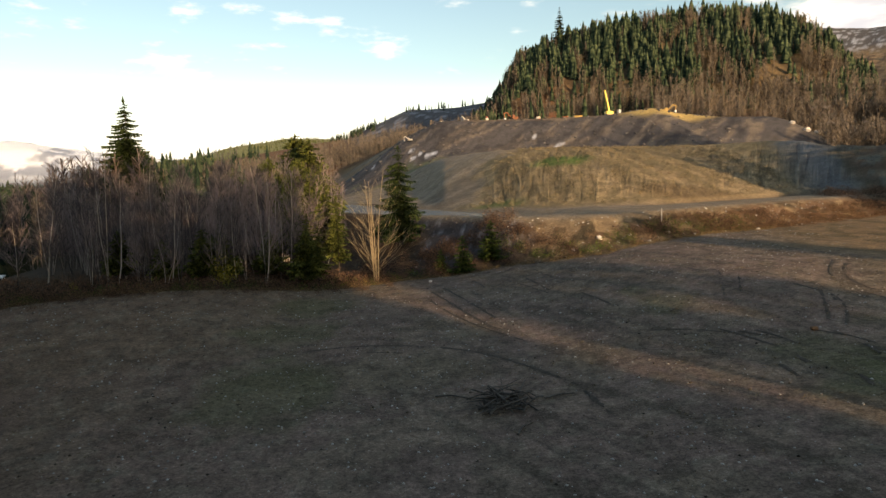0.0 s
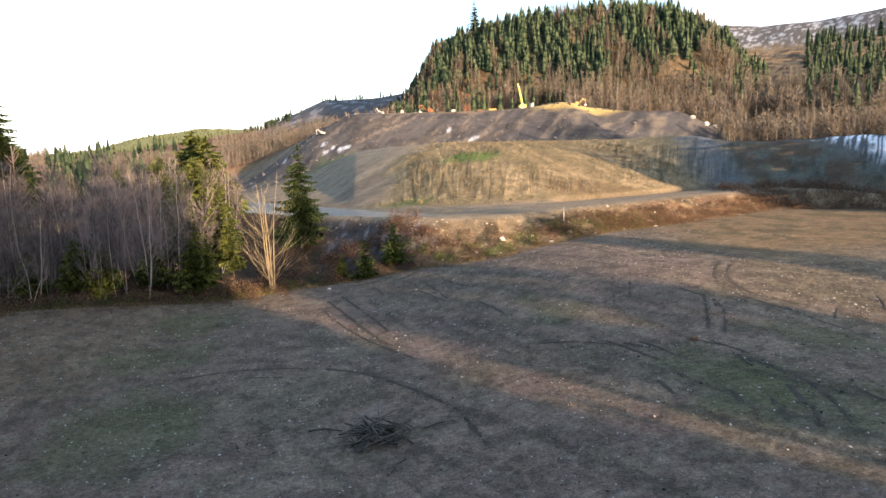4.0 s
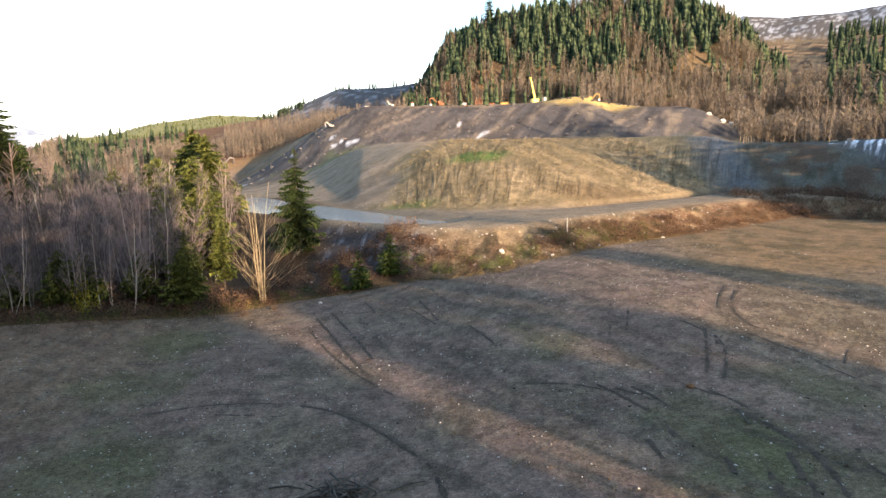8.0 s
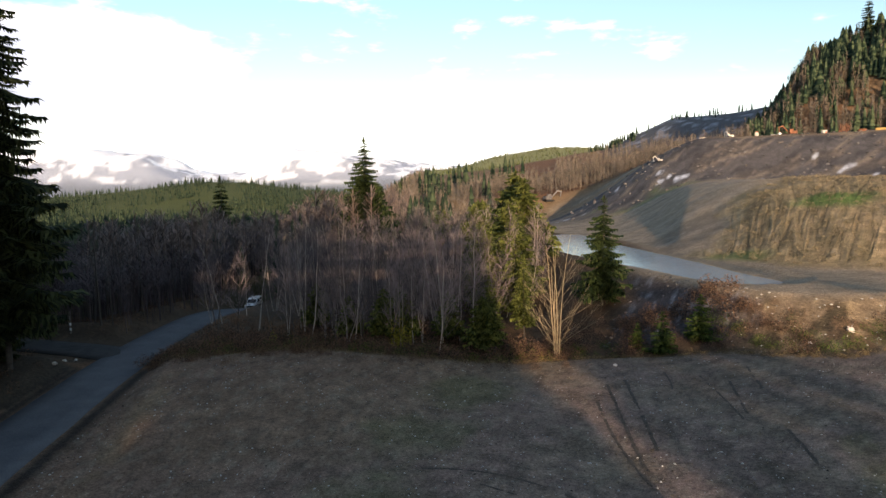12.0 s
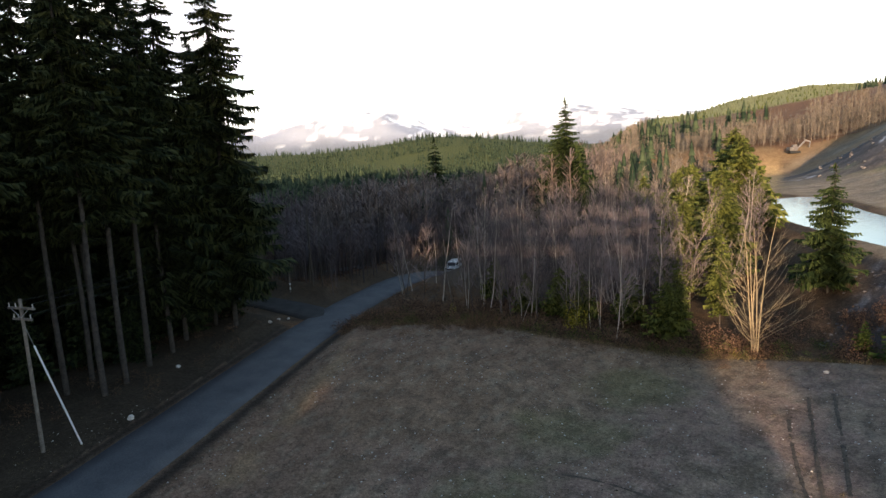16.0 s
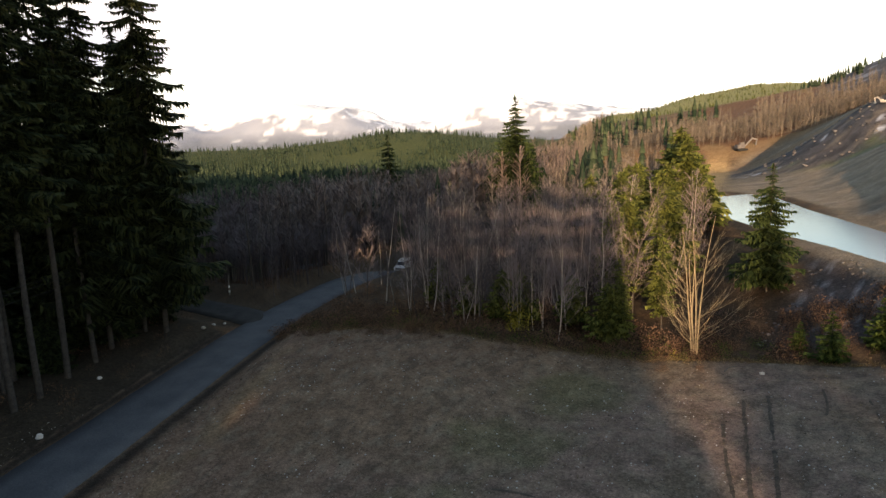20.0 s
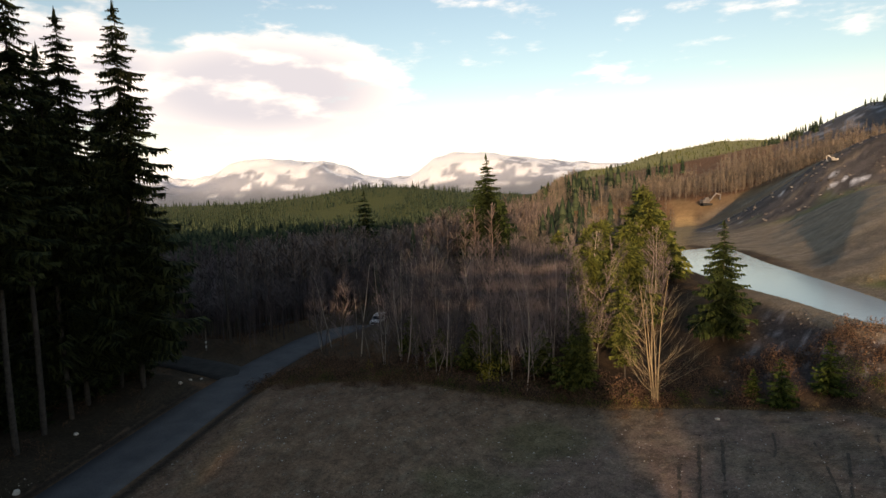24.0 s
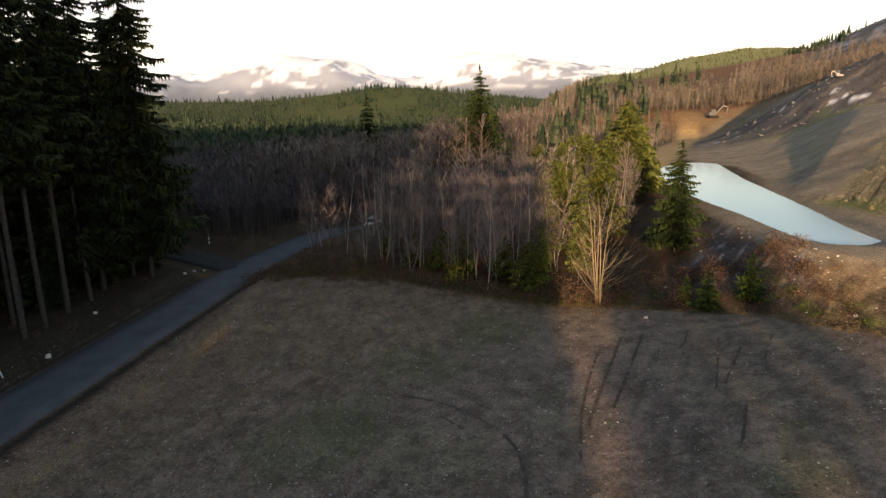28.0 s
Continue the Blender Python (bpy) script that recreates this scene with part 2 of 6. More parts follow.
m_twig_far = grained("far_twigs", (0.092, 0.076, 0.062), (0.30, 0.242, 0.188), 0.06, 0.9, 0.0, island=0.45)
m_shrub = leafy("brown_shrub", (0.042, 0.029, 0.021), (0.2, 0.118, 0.075), 0.15)
m_rust = leafy("rust_bracken", (0.075, 0.045, 0.026), (0.22, 0.128, 0.072), 0.15)
m_green_leaf = leafy("green_shrub", (0.03, 0.05, 0.012), (0.13, 0.16, 0.035), 0.25)
m_yellow_leaf = leafy("yellow_willow", (0.16, 0.14, 0.02), (0.42, 0.36, 0.06), 0.3)
m_stone = grained("pale_stone", (0.24, 0.215, 0.19), (0.6, 0.55, 0.49), 3.0, 0.9, 0.5, island=0.8)
m_dark_stone = grained("dark_rock", (0.05, 0.046, 0.046), (0.16, 0.145, 0.14), 1.5, 0.9, 0.5, island=0.8)
m_dead = grained("dead_wood", (0.045, 0.038, 0.032), (0.17, 0.148, 0.125), 4.0, 0.9, 0.4, island=0.6)
m_clod = grained("dark_clods", (0.035, 0.027, 0.019), (0.12, 0.09, 0.06), 3.0, 0.95, 0.3, island=0.8)
# pale base colour stands in for part of the sky's reflection
m_water, n, k, p = material("still_water", (0.26, 0.32, 0.37), 0.1, 0, 0.5)
p.inputs["IOR"].default_value = 1.33
co, ripple, wave = n.new("ShaderNodeTexCoord"), n.new("ShaderNodeTexNoise"), n.new("ShaderNodeBump")
ripple.inputs["Scale"].default_value, ripple.inputs["Detail"].default_value = 1.6, 3
wave.inputs["Strength"].default_value, wave.inputs["Distance"].default_value = 0.3, 0.06
k.new(co.outputs["Object"], ripple.inputs["Vector"])
k.new(ripple.outputs["Fac"], wave.inputs["Height"])
k.new(wave.outputs["Normal"], p.inputs["Normal"])

# ---- the land: one sheet from under the camera to the mountains ----
EX = [-120, -60, -36, -32, -28, -22, -17.5, -13, -9, -5.5, -2.5, 1, 6, 9.5, 12.5, 18, 25.6, 34.4, 43.8, 54.3, 69, 76, 90, 140]
EY = [40, 44, 51.5, 55, 57.8, 58, 59.8, 62, 64, 65.8, 68, 70.4, 71.5, 71, 69, 66.8, 71, 77.3, 82, 86.7, 96.3, 92, 70, 40]
CX = [-60, -30, -14, -2, 7, 14, 21, 28, 36.5, 52, 66, 75, 90, 140]
CY = [150, 128, 112, 94, 80.5, 78.8, 79.8, 82.5, 88, 97.5, 104, 108, 82, 50]
BX = [-60, -30, -16, -3, 2, 9, 16, 24, 32, 41, 58, 71, 80, 90, 105, 140, 240]
BY = [165, 162, 152, 128, 113, 105.5, 98, 95.3, 96, 101, 110, 119, 116, 104, 90, 64, 40]
POND = [(-25.5, 132), (-28.5, 143), (-29.5, 153), (-26, 160), (-21.5, 159.5), (-16, 148), (-9, 133.5), (-1, 119.5), (6, 107), (10.5, 98), (13.5, 93), (15.4, 90.3), (14.2, 87.2), (11.5, 85.8), (8.6, 86.6), (5.5, 90), (-1, 98.5), (-7, 105), (-14.5, 114.5), (-21.5, 124.5)]
WATER = 4.8
ROAD = [(-2, -20), (-12.4, -2.6), (-22.0, 13.2), (-30.0, 26.3), (-37.5, 38.4), (-42.6, 46.6), (-48.4, 57), (-52.6, 67), (-57.8, 79), (-64, 92), (-73, 107), (-86, 124)]
SIDE_ROAD = [(-46, 53), (-53, 53.2), (-66, 52), (-90, 49)]
BEND_Y, BEND_X = [48, 60, 80.5, 93, 108], [-43.5, -49.7, -58.5, -64.5, -73.6]


def ground(x, y):
    x, y = np.asarray(x, float), np.asarray(y, float)
    r, b = np.hypot(x, y), np.degrees(np.arctan2(x, y))
    ye, yc, yb = np.interp(x, EX, EY), np.interp(x, CX, CY), np.interp(x, BX, BY)
    h = 3.0 * sstep(0, 27, x) * (0.6 + 0.4 * sstep(30, 55, y)) + 0.25 * (fbm(x / 14, y / 14, 3) - 0.5)
    d = y - ye
    h = h - 1.5 * np.exp(-((d - 3.2) / 2.6) ** 2) * sstep(-3.5, 1.5, x) * (1 - sstep(8, 13, x))
    h = h + 1.2 * (1 - sstep(-22, -9, x)) * sstep(32, 50, y) * (1 - sstep(68, 95, y))
    h = h - 0.35 * sstep(-0.5, 1.5, d) * (1 - sstep(4, 9, d)) * (1 - sstep(4, 12, x))
    wide = 11 + (np.maximum(yc - ye, 5.0) - 11) * sstep(4, 16, x)
    rise = sstep(0, 1, (y - yc + wide) / wide)
    lump = 0.9 * (fbm(x / 3.5, y / 3.5, 9) - 0.5) * np.sin(np.pi * np.clip((y - yc + wide) / wide, 0, 1))
    h = h + (np.interp(x, [-30, -4, 2, 12, 17, 24], [5.0, 5.05, 5.5, 5.55, 5.5, 5.7]) - h) * rise * sstep(-95, -30, x) * (1 - sstep(80, 92, x)) + lump * sstep(2, 10, x)
    # the filled and grassed mound with its flat top
    long = np.interp(x, [-30, 10, 60, 90, 120], [78, 74, 66, 34, 28])
    xv = np.interp(y, [100, 120, 140, 250, 365, 500], [-20, -26, -30, -54, -86, -112])
    left = sstep(0, np.interp(y, [150, 220, 265], [48, 54, 62]), x - xv)
    m = np.sin(np.pi / 2 * np.clip((y - yb) / long, 0, 1))
    m = m ** np.interp(x, [-10, 36], [1.6, 1.0])
    rill = 0.7 * (fbm(x / 2.4 + 0.12 * y / 2.4, y / 45, 61, 3) - 0.5) + 0.35 * (fbm(x / 5, y / 5, 62, 3) - 0.5)
    h = h + (11.7 * m + rill * np.sin(np.pi * np.clip((y - yb) / long, 0, 1)) ** 0.5 * (m > 0)) * left
    gully = 1.5 * (fbm((y - 0.55 * x) / 7, (x + 0.5 * y) / 55, 66, 3) - 0.5) * np.sin(np.pi * np.clip((y - yb) / (long + 15), 0, 1)) * (1 - sstep(0, 14, x - 4 - (y - 100) * 0.34))
    h = h + gully * left
    h = h + 1.6 * (fbm(x / 7, y / 7, 79) - 0.5) * sstep(64, 76, x - 0.28 * (y - 110)) * np.clip(m, 0, 1) * (y < 190)
    h = h - 0.7 * np.exp(-((y - yb - 0.2) / 0.8) ** 2) * sstep(30, 40, x) * (1 - sstep(74, 80, x))
    # rock slope up to the working floor
    q = sstep(0, 1, (y - 196 - 6 * np.sin(x / 23)) / 44)
    ribs = 2.8 * (fbm((x + y * 0.6) / 9, y / 40, 21, 3) - 0.5) * np.sin(np.pi * q)
    h = h + (14.8 * q + ribs) * left * (1 - sstep(120, 152, x))
    h = h + 3.0 * np.exp(-(((x - 88) / 16) ** 2 + ((y - 243) / 10) ** 2)) * left
    # unseen rise and hill behind the camera, added to shade the valley
    s_, r_ = 0.866 * x + 0.5 * y, -0.5 * x + 0.866 * y
    h = h + 17 * (1 - sstep(-62, -36, r_)) * (1 - sstep(-24, -10, s_))
    h = h + 105 * (1 - sstep(-260, -110, r_)) * (1 - sstep(-75, -35, s_)) * (r < 700)
    # hills behind, by bearing and distance
    near_back = np.interp(b, [-26, -13, -8, -5, -2, 2, 20, 34, 52], [10, 13, 17, 23, 27, 32, 31, 25, 23])
    foot = np.interp(b, [-26, -13, -5, 2, 9, 16, 30, 52], [12, 18, 26, 35, 38, 41, 40, 38])
    brow = np.interp(b, [-26, -13, -5, 3.4, 5, 6.3, 7.4, 10.5, 14, 17, 23, 27, 30.5, 32, 33, 34.5, 52], [14, 26, 34, 42, 52, 71, 83, 90, 96, 99, 100, 95, 84, 71, 60, 53, 53])
    mid = np.interp(b, [-26, -13, -8, -5.8, -4.5, -2.4, 2.5, 5, 20, 32, 36, 52], [24, 42, 50, 60, 67, 77, 78, 80, 78, 96, 98, 98])
    high = np.interp(b, [-32, -28, -26, -21, -18.5, -16, -13, -8, -4, 10, 28, 31, 34, 38, 44, 60], [30, 38, 43, 50, 64, 71, 77, 73, 60, 50, 150, 192, 185, 183, 193, 180])
    t1, t2, t3, t4 = sstep(300, 350, r), sstep(345, 428, r), sstep(440, 620, r), sstep(640, 1020, r)
    back = near_back * (1 - t1) + foot * t1
    back = back * (1 - t2) + brow * t2
    back = back * (1 - t3) + mid * t3
    back = back * (1 - t4) + high * t4
    back = back + 5 * (fbm(x / 45, y / 45, 5) - 0.5) * sstep(340, 420, r)
    wb = sstep(272, 305, r) * sstep(-30, -24, b) * (1 - sstep(56, 90, b))
    h = h * (1 - wb) + back * wb
    # the wooded valley, its far side, and the mountains
    w = (1 - sstep(-44, -22, b)) * sstep(-140, -95, b)
    h = h - w * 24 * sstep(78, 330, r) + w * np.interp(b, [-62, -54, -49, -44, -40, -36, -30], [40, 38, 50, 66, 66, 58, 58]) * sstep(880, 1500, r)
    peaks = np.interp(b, [-72, -61, -59, -57.5, -55, -52.6, -50.4, -48, -46, -44.5, -42, -40.4, -38.1, -36.2, -33.5, -29.5, -26.5, -21.8, -10], [95, 120, 116, 138, 183, 198, 188, 193, 163, 118, 96, 100, 175, 205, 204, 168, 143, 120, 95])
    far = sstep(1750, 2300, r)
    rough = (70 * (fbm(x / 260, y / 260, 31, 5) - 0.5) + 60 * (0.25 - np.abs(fbm(x / 150, y / 150, 32, 5) - 0.5))) * sstep(2300, 2800, r)
    top = (1 - far) * h + far * (-10.0)
    top = top + (peaks + 10 + rough) * sstep(2350, 3150, r) * np.where(b < 30, 1, 0.3)
    h = np.where(r > 1700, top, h)
    # the pond's hollow
    near = (np.abs(x + 5) < 45) & (np.abs(y - 120) < 60)
    sd = np.where(near, line_dist(x, y, POND + POND[:1]), 99.0)
    sd = np.where(near & inside(x, y, POND), -sd, sd)
    h = np.where(sd < 7, np.minimum(h, WATER + 0.2 * sd + np.maximum(sd - 2.5, 0) * 0.28), h)
    h = np.where((sd > 0) & (sd < 30), np.maximum(h, WATER + 0.06 + 0.03 * np.minimum(sd, 4) - 0.42 * np.maximum(sd - 4, 0)), h)
    west = 0.9 * (np.interp(y, BEND_Y, BEND_X) - x)
    h = h - 2.7 * sstep(5.5, 17, west) * (1 - sstep(26, 44, west)) * sstep(56, 70, y) * (1 - sstep(104, 118, y))
    pool = np.hypot((x + 85.5 - 0.15 * (y - 91)) / 2.6, (y - 91) / 15)
    h = np.where(pool < 0.98, -4.8, np.where(pool < 2.8, np.maximum(h, -4.22), h))
    # the road's bed
    rd = np.minimum(line_dist(x, y, ROAD), line_dist(x, y, SIDE_ROAD))
    bed = np.where(r < 200, 1 - sstep(3.3, 6.5, rd), 0.0)
    level = -0.1 - 9 * sstep(85, 150, r) * (x < -40)
    h = h * (1 - bed) + level * bed
    return h


def tones(x, y, h):
    """Broad colours of soil, turf, rock and snow, some with shade or haze painted in."""
    r, b = np.hypot(x, y), np.degrees(np.arctan2(x, y))
    ye, yc, yb = np.interp(x, EX, EY), np.interp(x, CX, CY), np.interp(x, BX, BY)
    f1, f2, f3 = fbm(x / 9, y / 9, 41), fbm(x / 3, y / 3, 43), fbm(x / 22, y / 22, 47)
    tone = np.empty((*np.shape(x), 3))
    tone[:] = (0.222, 0.154, 0.122)

    def lay(mask, colour):
        tone[:] = tone + (np.asarray(colour) - tone) * np.clip(mask, 0, 1)[..., None]

    # field
    lay(sstep(0.45, 0.7, f3) * 0.8, (0.21, 0.155, 0.10))
    lay(sstep(0.55, 0.75, f1) * 0.6, (0.15, 0.12, 0.072))
    lay(sstep(0.5, 0.7, f2) * 0.4, (0.265, 0.205, 0.14))
    lay(sstep(0.5, 0.65, fbm(x / 1.2, y / 1.2, 45)) * 0.5, (0.115, 0.09, 0.065))
    lay((1 - sstep(-26, 2, x)) * 0.7, (0.205, 0.122, 0.076))
    lay(sstep(0.56, 0.66, fbm(x / 0.7, y / 0.7, 46, 3)) * 0.45, (0.085, 0.068, 0.05))
    lay(sstep(0.6, 0.68, fbm(x / 0.55, y / 0.55, 48, 3)) * 0.25, (0.33, 0.275, 0.2))
    for gx, gy, gr in ((-10, 45, 4), (-10.5, 54, 3.6), (-8, 33, 4), (16.4, 44.5, 3), (15.4, 48.4, 1.6), (27.8, 34, 4), (22.5, 23.5, 5), (19.8, 31, 4)):
        lay((1 - sstep(0.4, 1.1, np.hypot(x - gx, (y - gy) * 0.8) / gr + 1.6 * (f2 - 0.5))) * 0.42, (0.10, 0.115, 0.045))
    lay(sstep(34, 46, x + 10 * (f3 - 0.5)) * sstep(48, 60, y + 8 * (f1 - 0.5)) * 0.9, (0.27, 0.17, 0.088))
    lay(sstep(34, 46, x + 10 * (f3 - 0.5)) * sstep(48, 60, y) * sstep(0.5, 0.62, fbm(x / 2.5, y / 5, 52)) * 0.7, (0.13, 0.098, 0.05))
    s = 0.866 * x + 0.5 * y
    lay((np.sin(s * 3.4 + 2 * f3) > 0.55) * sstep(0.4, 0.6, fbm(s, y / 14, 51)) * 0.5 * sstep(-4, 4, x), (0.10, 0.082, 0.06))
    for pts, wide in TRACKS:
        gone = sstep(0.3, 0.55, fbm(x / 2.2, y / 2.2, 53))
        lay((1 - sstep(wide * 0.5, wide * 1.3, line_dist(x, y, pts))) * 0.3 * (0.35 + 0.65 * gone), (0.07, 0.058, 0.045))
    for pts in FAINT:
        lay((1 - sstep(0.1, 0.34, line_dist(x, y, pts))) * 0.5 * sstep(0.42, 0.6, fbm(x / 3, y / 3, 54)), (0.075, 0.062, 0.048))
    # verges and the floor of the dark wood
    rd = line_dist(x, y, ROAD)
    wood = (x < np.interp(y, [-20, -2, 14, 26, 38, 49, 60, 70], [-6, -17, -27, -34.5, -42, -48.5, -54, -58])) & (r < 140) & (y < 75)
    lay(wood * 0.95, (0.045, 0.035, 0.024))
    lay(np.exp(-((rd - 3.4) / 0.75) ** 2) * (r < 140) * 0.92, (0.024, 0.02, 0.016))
    # dry grass band on the verge, with some of the sun streak painted in
    lay(np.exp(-((rd - 7.4 - 0.8 * (f1 - 0.5)) / 1.0) ** 2) * (~wood) * (r < 70) * (y < 52) * sstep(0.3, 0.5, f2) * 0.5, (0.27, 0.175, 0.095))
    # beyond the field's edge
    out = sstep(-0.6, 0.8, y - ye - 1.2 * (f2 - 0.5))
    lay(out, (0.075, 0.052, 0.034))
    lay(out * sstep(0.5, 0.7, f2) * 0.7, (0.13, 0.08, 0.045))
    lay(out * (1 - sstep(-30, -22, x)) * sstep(-50, -46, x) * (1 - sstep(4, 10, y - ye)) * 0.8, (0.19, 0.095, 0.05))
    bank = out * sstep(8, 14, x)
    lay(bank, (0.235, 0.165, 0.10))
    lay(bank * sstep(36, 46, x), (0.185, 0.112, 0.066))
    lay(bank * sstep(0.5, 0.62, f2) * 0.8, (0.12, 0.075, 0.042))
    lay(bank * sstep(0.6, 0.7, fbm(x / 1.4, y / 1.4, 49)) * 0.8, (0.36, 0.26, 0.15))
    lay(bank * sstep(0.58, 0.68, fbm(x / 1.8, y / 1.8, 50)) * 0.8, (0.05, 0.042, 0.026))
    lay(bank * sstep(0.55, 0.7, f1) * 0.8, (0.10, 0.085, 0.05))
    lay(out * sstep(-3, 1, x) * (1 - sstep(9, 13, x)) * sstep(1, 4, y - ye) * 0.9, (0.075, 0.066, 0.066))
    lay(out * sstep(-3, 1, x) * (1 - sstep(9, 13, x)) * sstep(3, 5, y - ye) * sstep(0.58, 0.66, fbm(x / 0.9, y / 0.9, 59)) * 0.8, (0.25, 0.24, 0.25))
    track = sstep(-3.0, -0.5, y - yc) * (1 - sstep(0.0, 4.0, y - yb)) * sstep(-12, 2, x) * (1 - sstep(76, 84, x))
    lay(track, (0.27, 0.205, 0.14))
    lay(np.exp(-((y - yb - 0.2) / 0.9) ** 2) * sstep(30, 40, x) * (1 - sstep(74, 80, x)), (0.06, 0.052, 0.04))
    # mound
    mound = sstep(0, 3, y - yb) * sstep(-31, -19, x + 0.24 * (y - 140)) * (y < 330)
    lay(mound, (0.315, 0.232, 0.135))
    fur = fbm(x / 2.4 + 0.12 * y / 2.4, y / 45, 61, 3)
    lay(mound * sstep(0.5, 0.62, fur) * 0.5, (0.15, 0.12, 0.068))
    lay(mound * sstep(0.5, 0.62, fbm(x / 1.3, y / 2.2, 64)) * 0.6, (0.15, 0.12, 0.065))
    lay(mound * sstep(0.5, 0.7, f3) * 0.35, (0.22, 0.17, 0.09))
    lay(mound * (1 - sstep(0.5, 1.2, np.hypot((x - 25.5) / 6.5, (y - 131) / 6) + 0.8 * (f1 - 0.5))), (0.10, 0.145, 0.04))
    lay(mound * (1 - sstep(0.5, 1.2, np.hypot((x - 8) / 7, (y - 106) / 5) + 0.8 * (f1 - 0.5))) * 0.8, (0.14, 0.16, 0.05))
    lay(mound * (1 - sstep(0.6, 1.1, np.hypot((x - 44) / 12, (y - 106) / 7))) * 0.8, (0.15, 0.105, 0.06))
    dirt = mound * (1 - sstep(-2, 2, x + 2 - (y - 100) * 0.34 - 16 * (f1 - 0.5) - 5 * (f2 - 0.5)))
    lay(dirt, (0.255, 0.2, 0.142))
    lay(dirt * sstep(0.48, 0.58, fbm((y - 0.55 * x) / 5, (x + 0.5 * y) / 45, 63)) * 0.6, (0.14, 0.115, 0.09))
    lay(dirt * sstep(0.58, 0.66, fbm((y - 0.55 * x) / 3, (x + 0.5 * y) / 30, 65)) * 0.7, (0.29, 0.23, 0.17))
    lay(dirt * (1 - sstep(0.5, 1.2, np.hypot((x + 12) / 16, (y - 205) / 14) + 0.8 * (f1 - 0.5))) * 0.8, (0.09, 0.13, 0.04))
    # right flank: its shade is put into dark grey-green tones
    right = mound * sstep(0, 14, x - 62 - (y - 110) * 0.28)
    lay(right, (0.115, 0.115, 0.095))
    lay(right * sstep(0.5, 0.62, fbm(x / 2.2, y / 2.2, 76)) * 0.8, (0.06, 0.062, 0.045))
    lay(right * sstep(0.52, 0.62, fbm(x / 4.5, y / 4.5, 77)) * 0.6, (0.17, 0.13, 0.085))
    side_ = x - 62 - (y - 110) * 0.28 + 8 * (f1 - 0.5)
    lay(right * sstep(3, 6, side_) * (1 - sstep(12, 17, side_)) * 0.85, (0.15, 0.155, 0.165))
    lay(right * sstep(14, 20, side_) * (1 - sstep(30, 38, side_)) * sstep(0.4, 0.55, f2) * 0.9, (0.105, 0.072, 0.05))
    lay(mound * (1 - sstep(0.5, 2.2, np.abs(y - yb - 69) / 2 + f1)) * (x > 15) * (x < 85), (0.26, 0.2, 0.12))
    rock = sstep(0.25, 0.55, (y - 190) / 30 + 0.6 * (f1 - 0.5)) * sstep(-60, -35, x + 0.25 * (y - 200)) * (y < 275) * (1 - sstep(122, 140, x))
    # dark grey rock, deepened in colour to carry the slope's shadow
    lay(rock, (0.088, 0.08, 0.08))
    diag = fbm((x - 0.8 * y) / 4, (x + y) / 22, 67)
    lay(rock * sstep(0.54, 0.64, diag) * 0.75, (0.2, 0.16, 0.125))
    lay(rock * sstep(0.5, 0.6, fbm((x - 0.8 * y) / 3, (x + y) / 16, 68)) * 0.7, (0.045, 0.042, 0.045))
    lay(rock * sstep(0.65, 0.69, fbm((x - 0.8 * y) / 2.2, (x + y) / 14, 69)) * sstep(0.42, 0.55, fbm(x / 11, y / 11, 70)) * (x < 50) * (y < 222), (0.62, 0.64, 0.7))
    lay(rock * (1 - sstep(0.7, 1.2, np.hypot((x - 88) / 20, (y - 240) / 12) + 0.5 * (f1 - 0.5))), (0.48, 0.34, 0.13))
    lay(rock * sstep(236, 242, y) * 0.7, (0.28, 0.19, 0.11))
    # snow lying in runnels on the bank, its shade painted as dark bluish ground
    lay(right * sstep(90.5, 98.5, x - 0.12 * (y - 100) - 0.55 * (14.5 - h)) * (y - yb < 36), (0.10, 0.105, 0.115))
    lay(right * sstep(93.5, 99.5, x - 0.12 * (y - 100) - 0.55 * (14.5 - h) + 5 * (f2 - 0.5)) * (y - yb < 36) * sstep(0.5, 0.6, fbm(b / 0.1 - r / 7 + 3.0 * fbm(x / 4, y / 4, 74), r / 22, 71, 4) + 0.25 * (fbm(x / 1.5, y / 1.5, 78) - 0.5)), (0.85, 0.87, 0.92))
    xc = np.interp(y, [110, 125, 140, 165, 200, 250, 330], [-26, -30, -34, -39, -47, -59, -82])
    bank_w = np.interp(y, [110, 135, 160, 250, 330], [4.0, 7.5, 7.0, 5, 4])
    lay((1 - sstep(0.6, 1.2, np.abs(x - xc) / bank_w + 0.6 * (f2 - 0.5))) * (y > 108) * (y < 330), (0.38, 0.26, 0.13))
    # woods' floor, cut-over slopes and far hills
    back = sstep(280, 300, r) * (b > -24)
    lay(back, (0.15, 0.105, 0.06))
    lay(back * sstep(-24, -12, b) * (1 - sstep(8, 14, b)), (0.165, 0.088, 0.05))
    lay(back * sstep(-14, -9, b) * (1 - sstep(4, 10, b)) * (1 - sstep(318, 345, r)) * sstep(0.42, 0.6, f1), (0.25, 0.16, 0.09))
    lay(back * sstep(0.55, 0.7, f3) * 0.6, (0.24, 0.17, 0.09))
    cut = sstep(430, 470, r) * (1 - sstep(690, 760, r)) * sstep(30.5, 32.5, b)
    lay(cut, (0.3, 0.2, 0.115))
    lay(cut * sstep(0.48, 0.6, fbm(x / 6, y / 6, 85)) * 0.85, (0.085, 0.06, 0.045))
    shelf = (1 - sstep(4, 8, np.abs(r - 318 - (b - 20) * 1.3))) * sstep(11, 14, b) * (1 - sstep(31, 34, b))
    lay(shelf, (0.22, 0.115, 0.062))
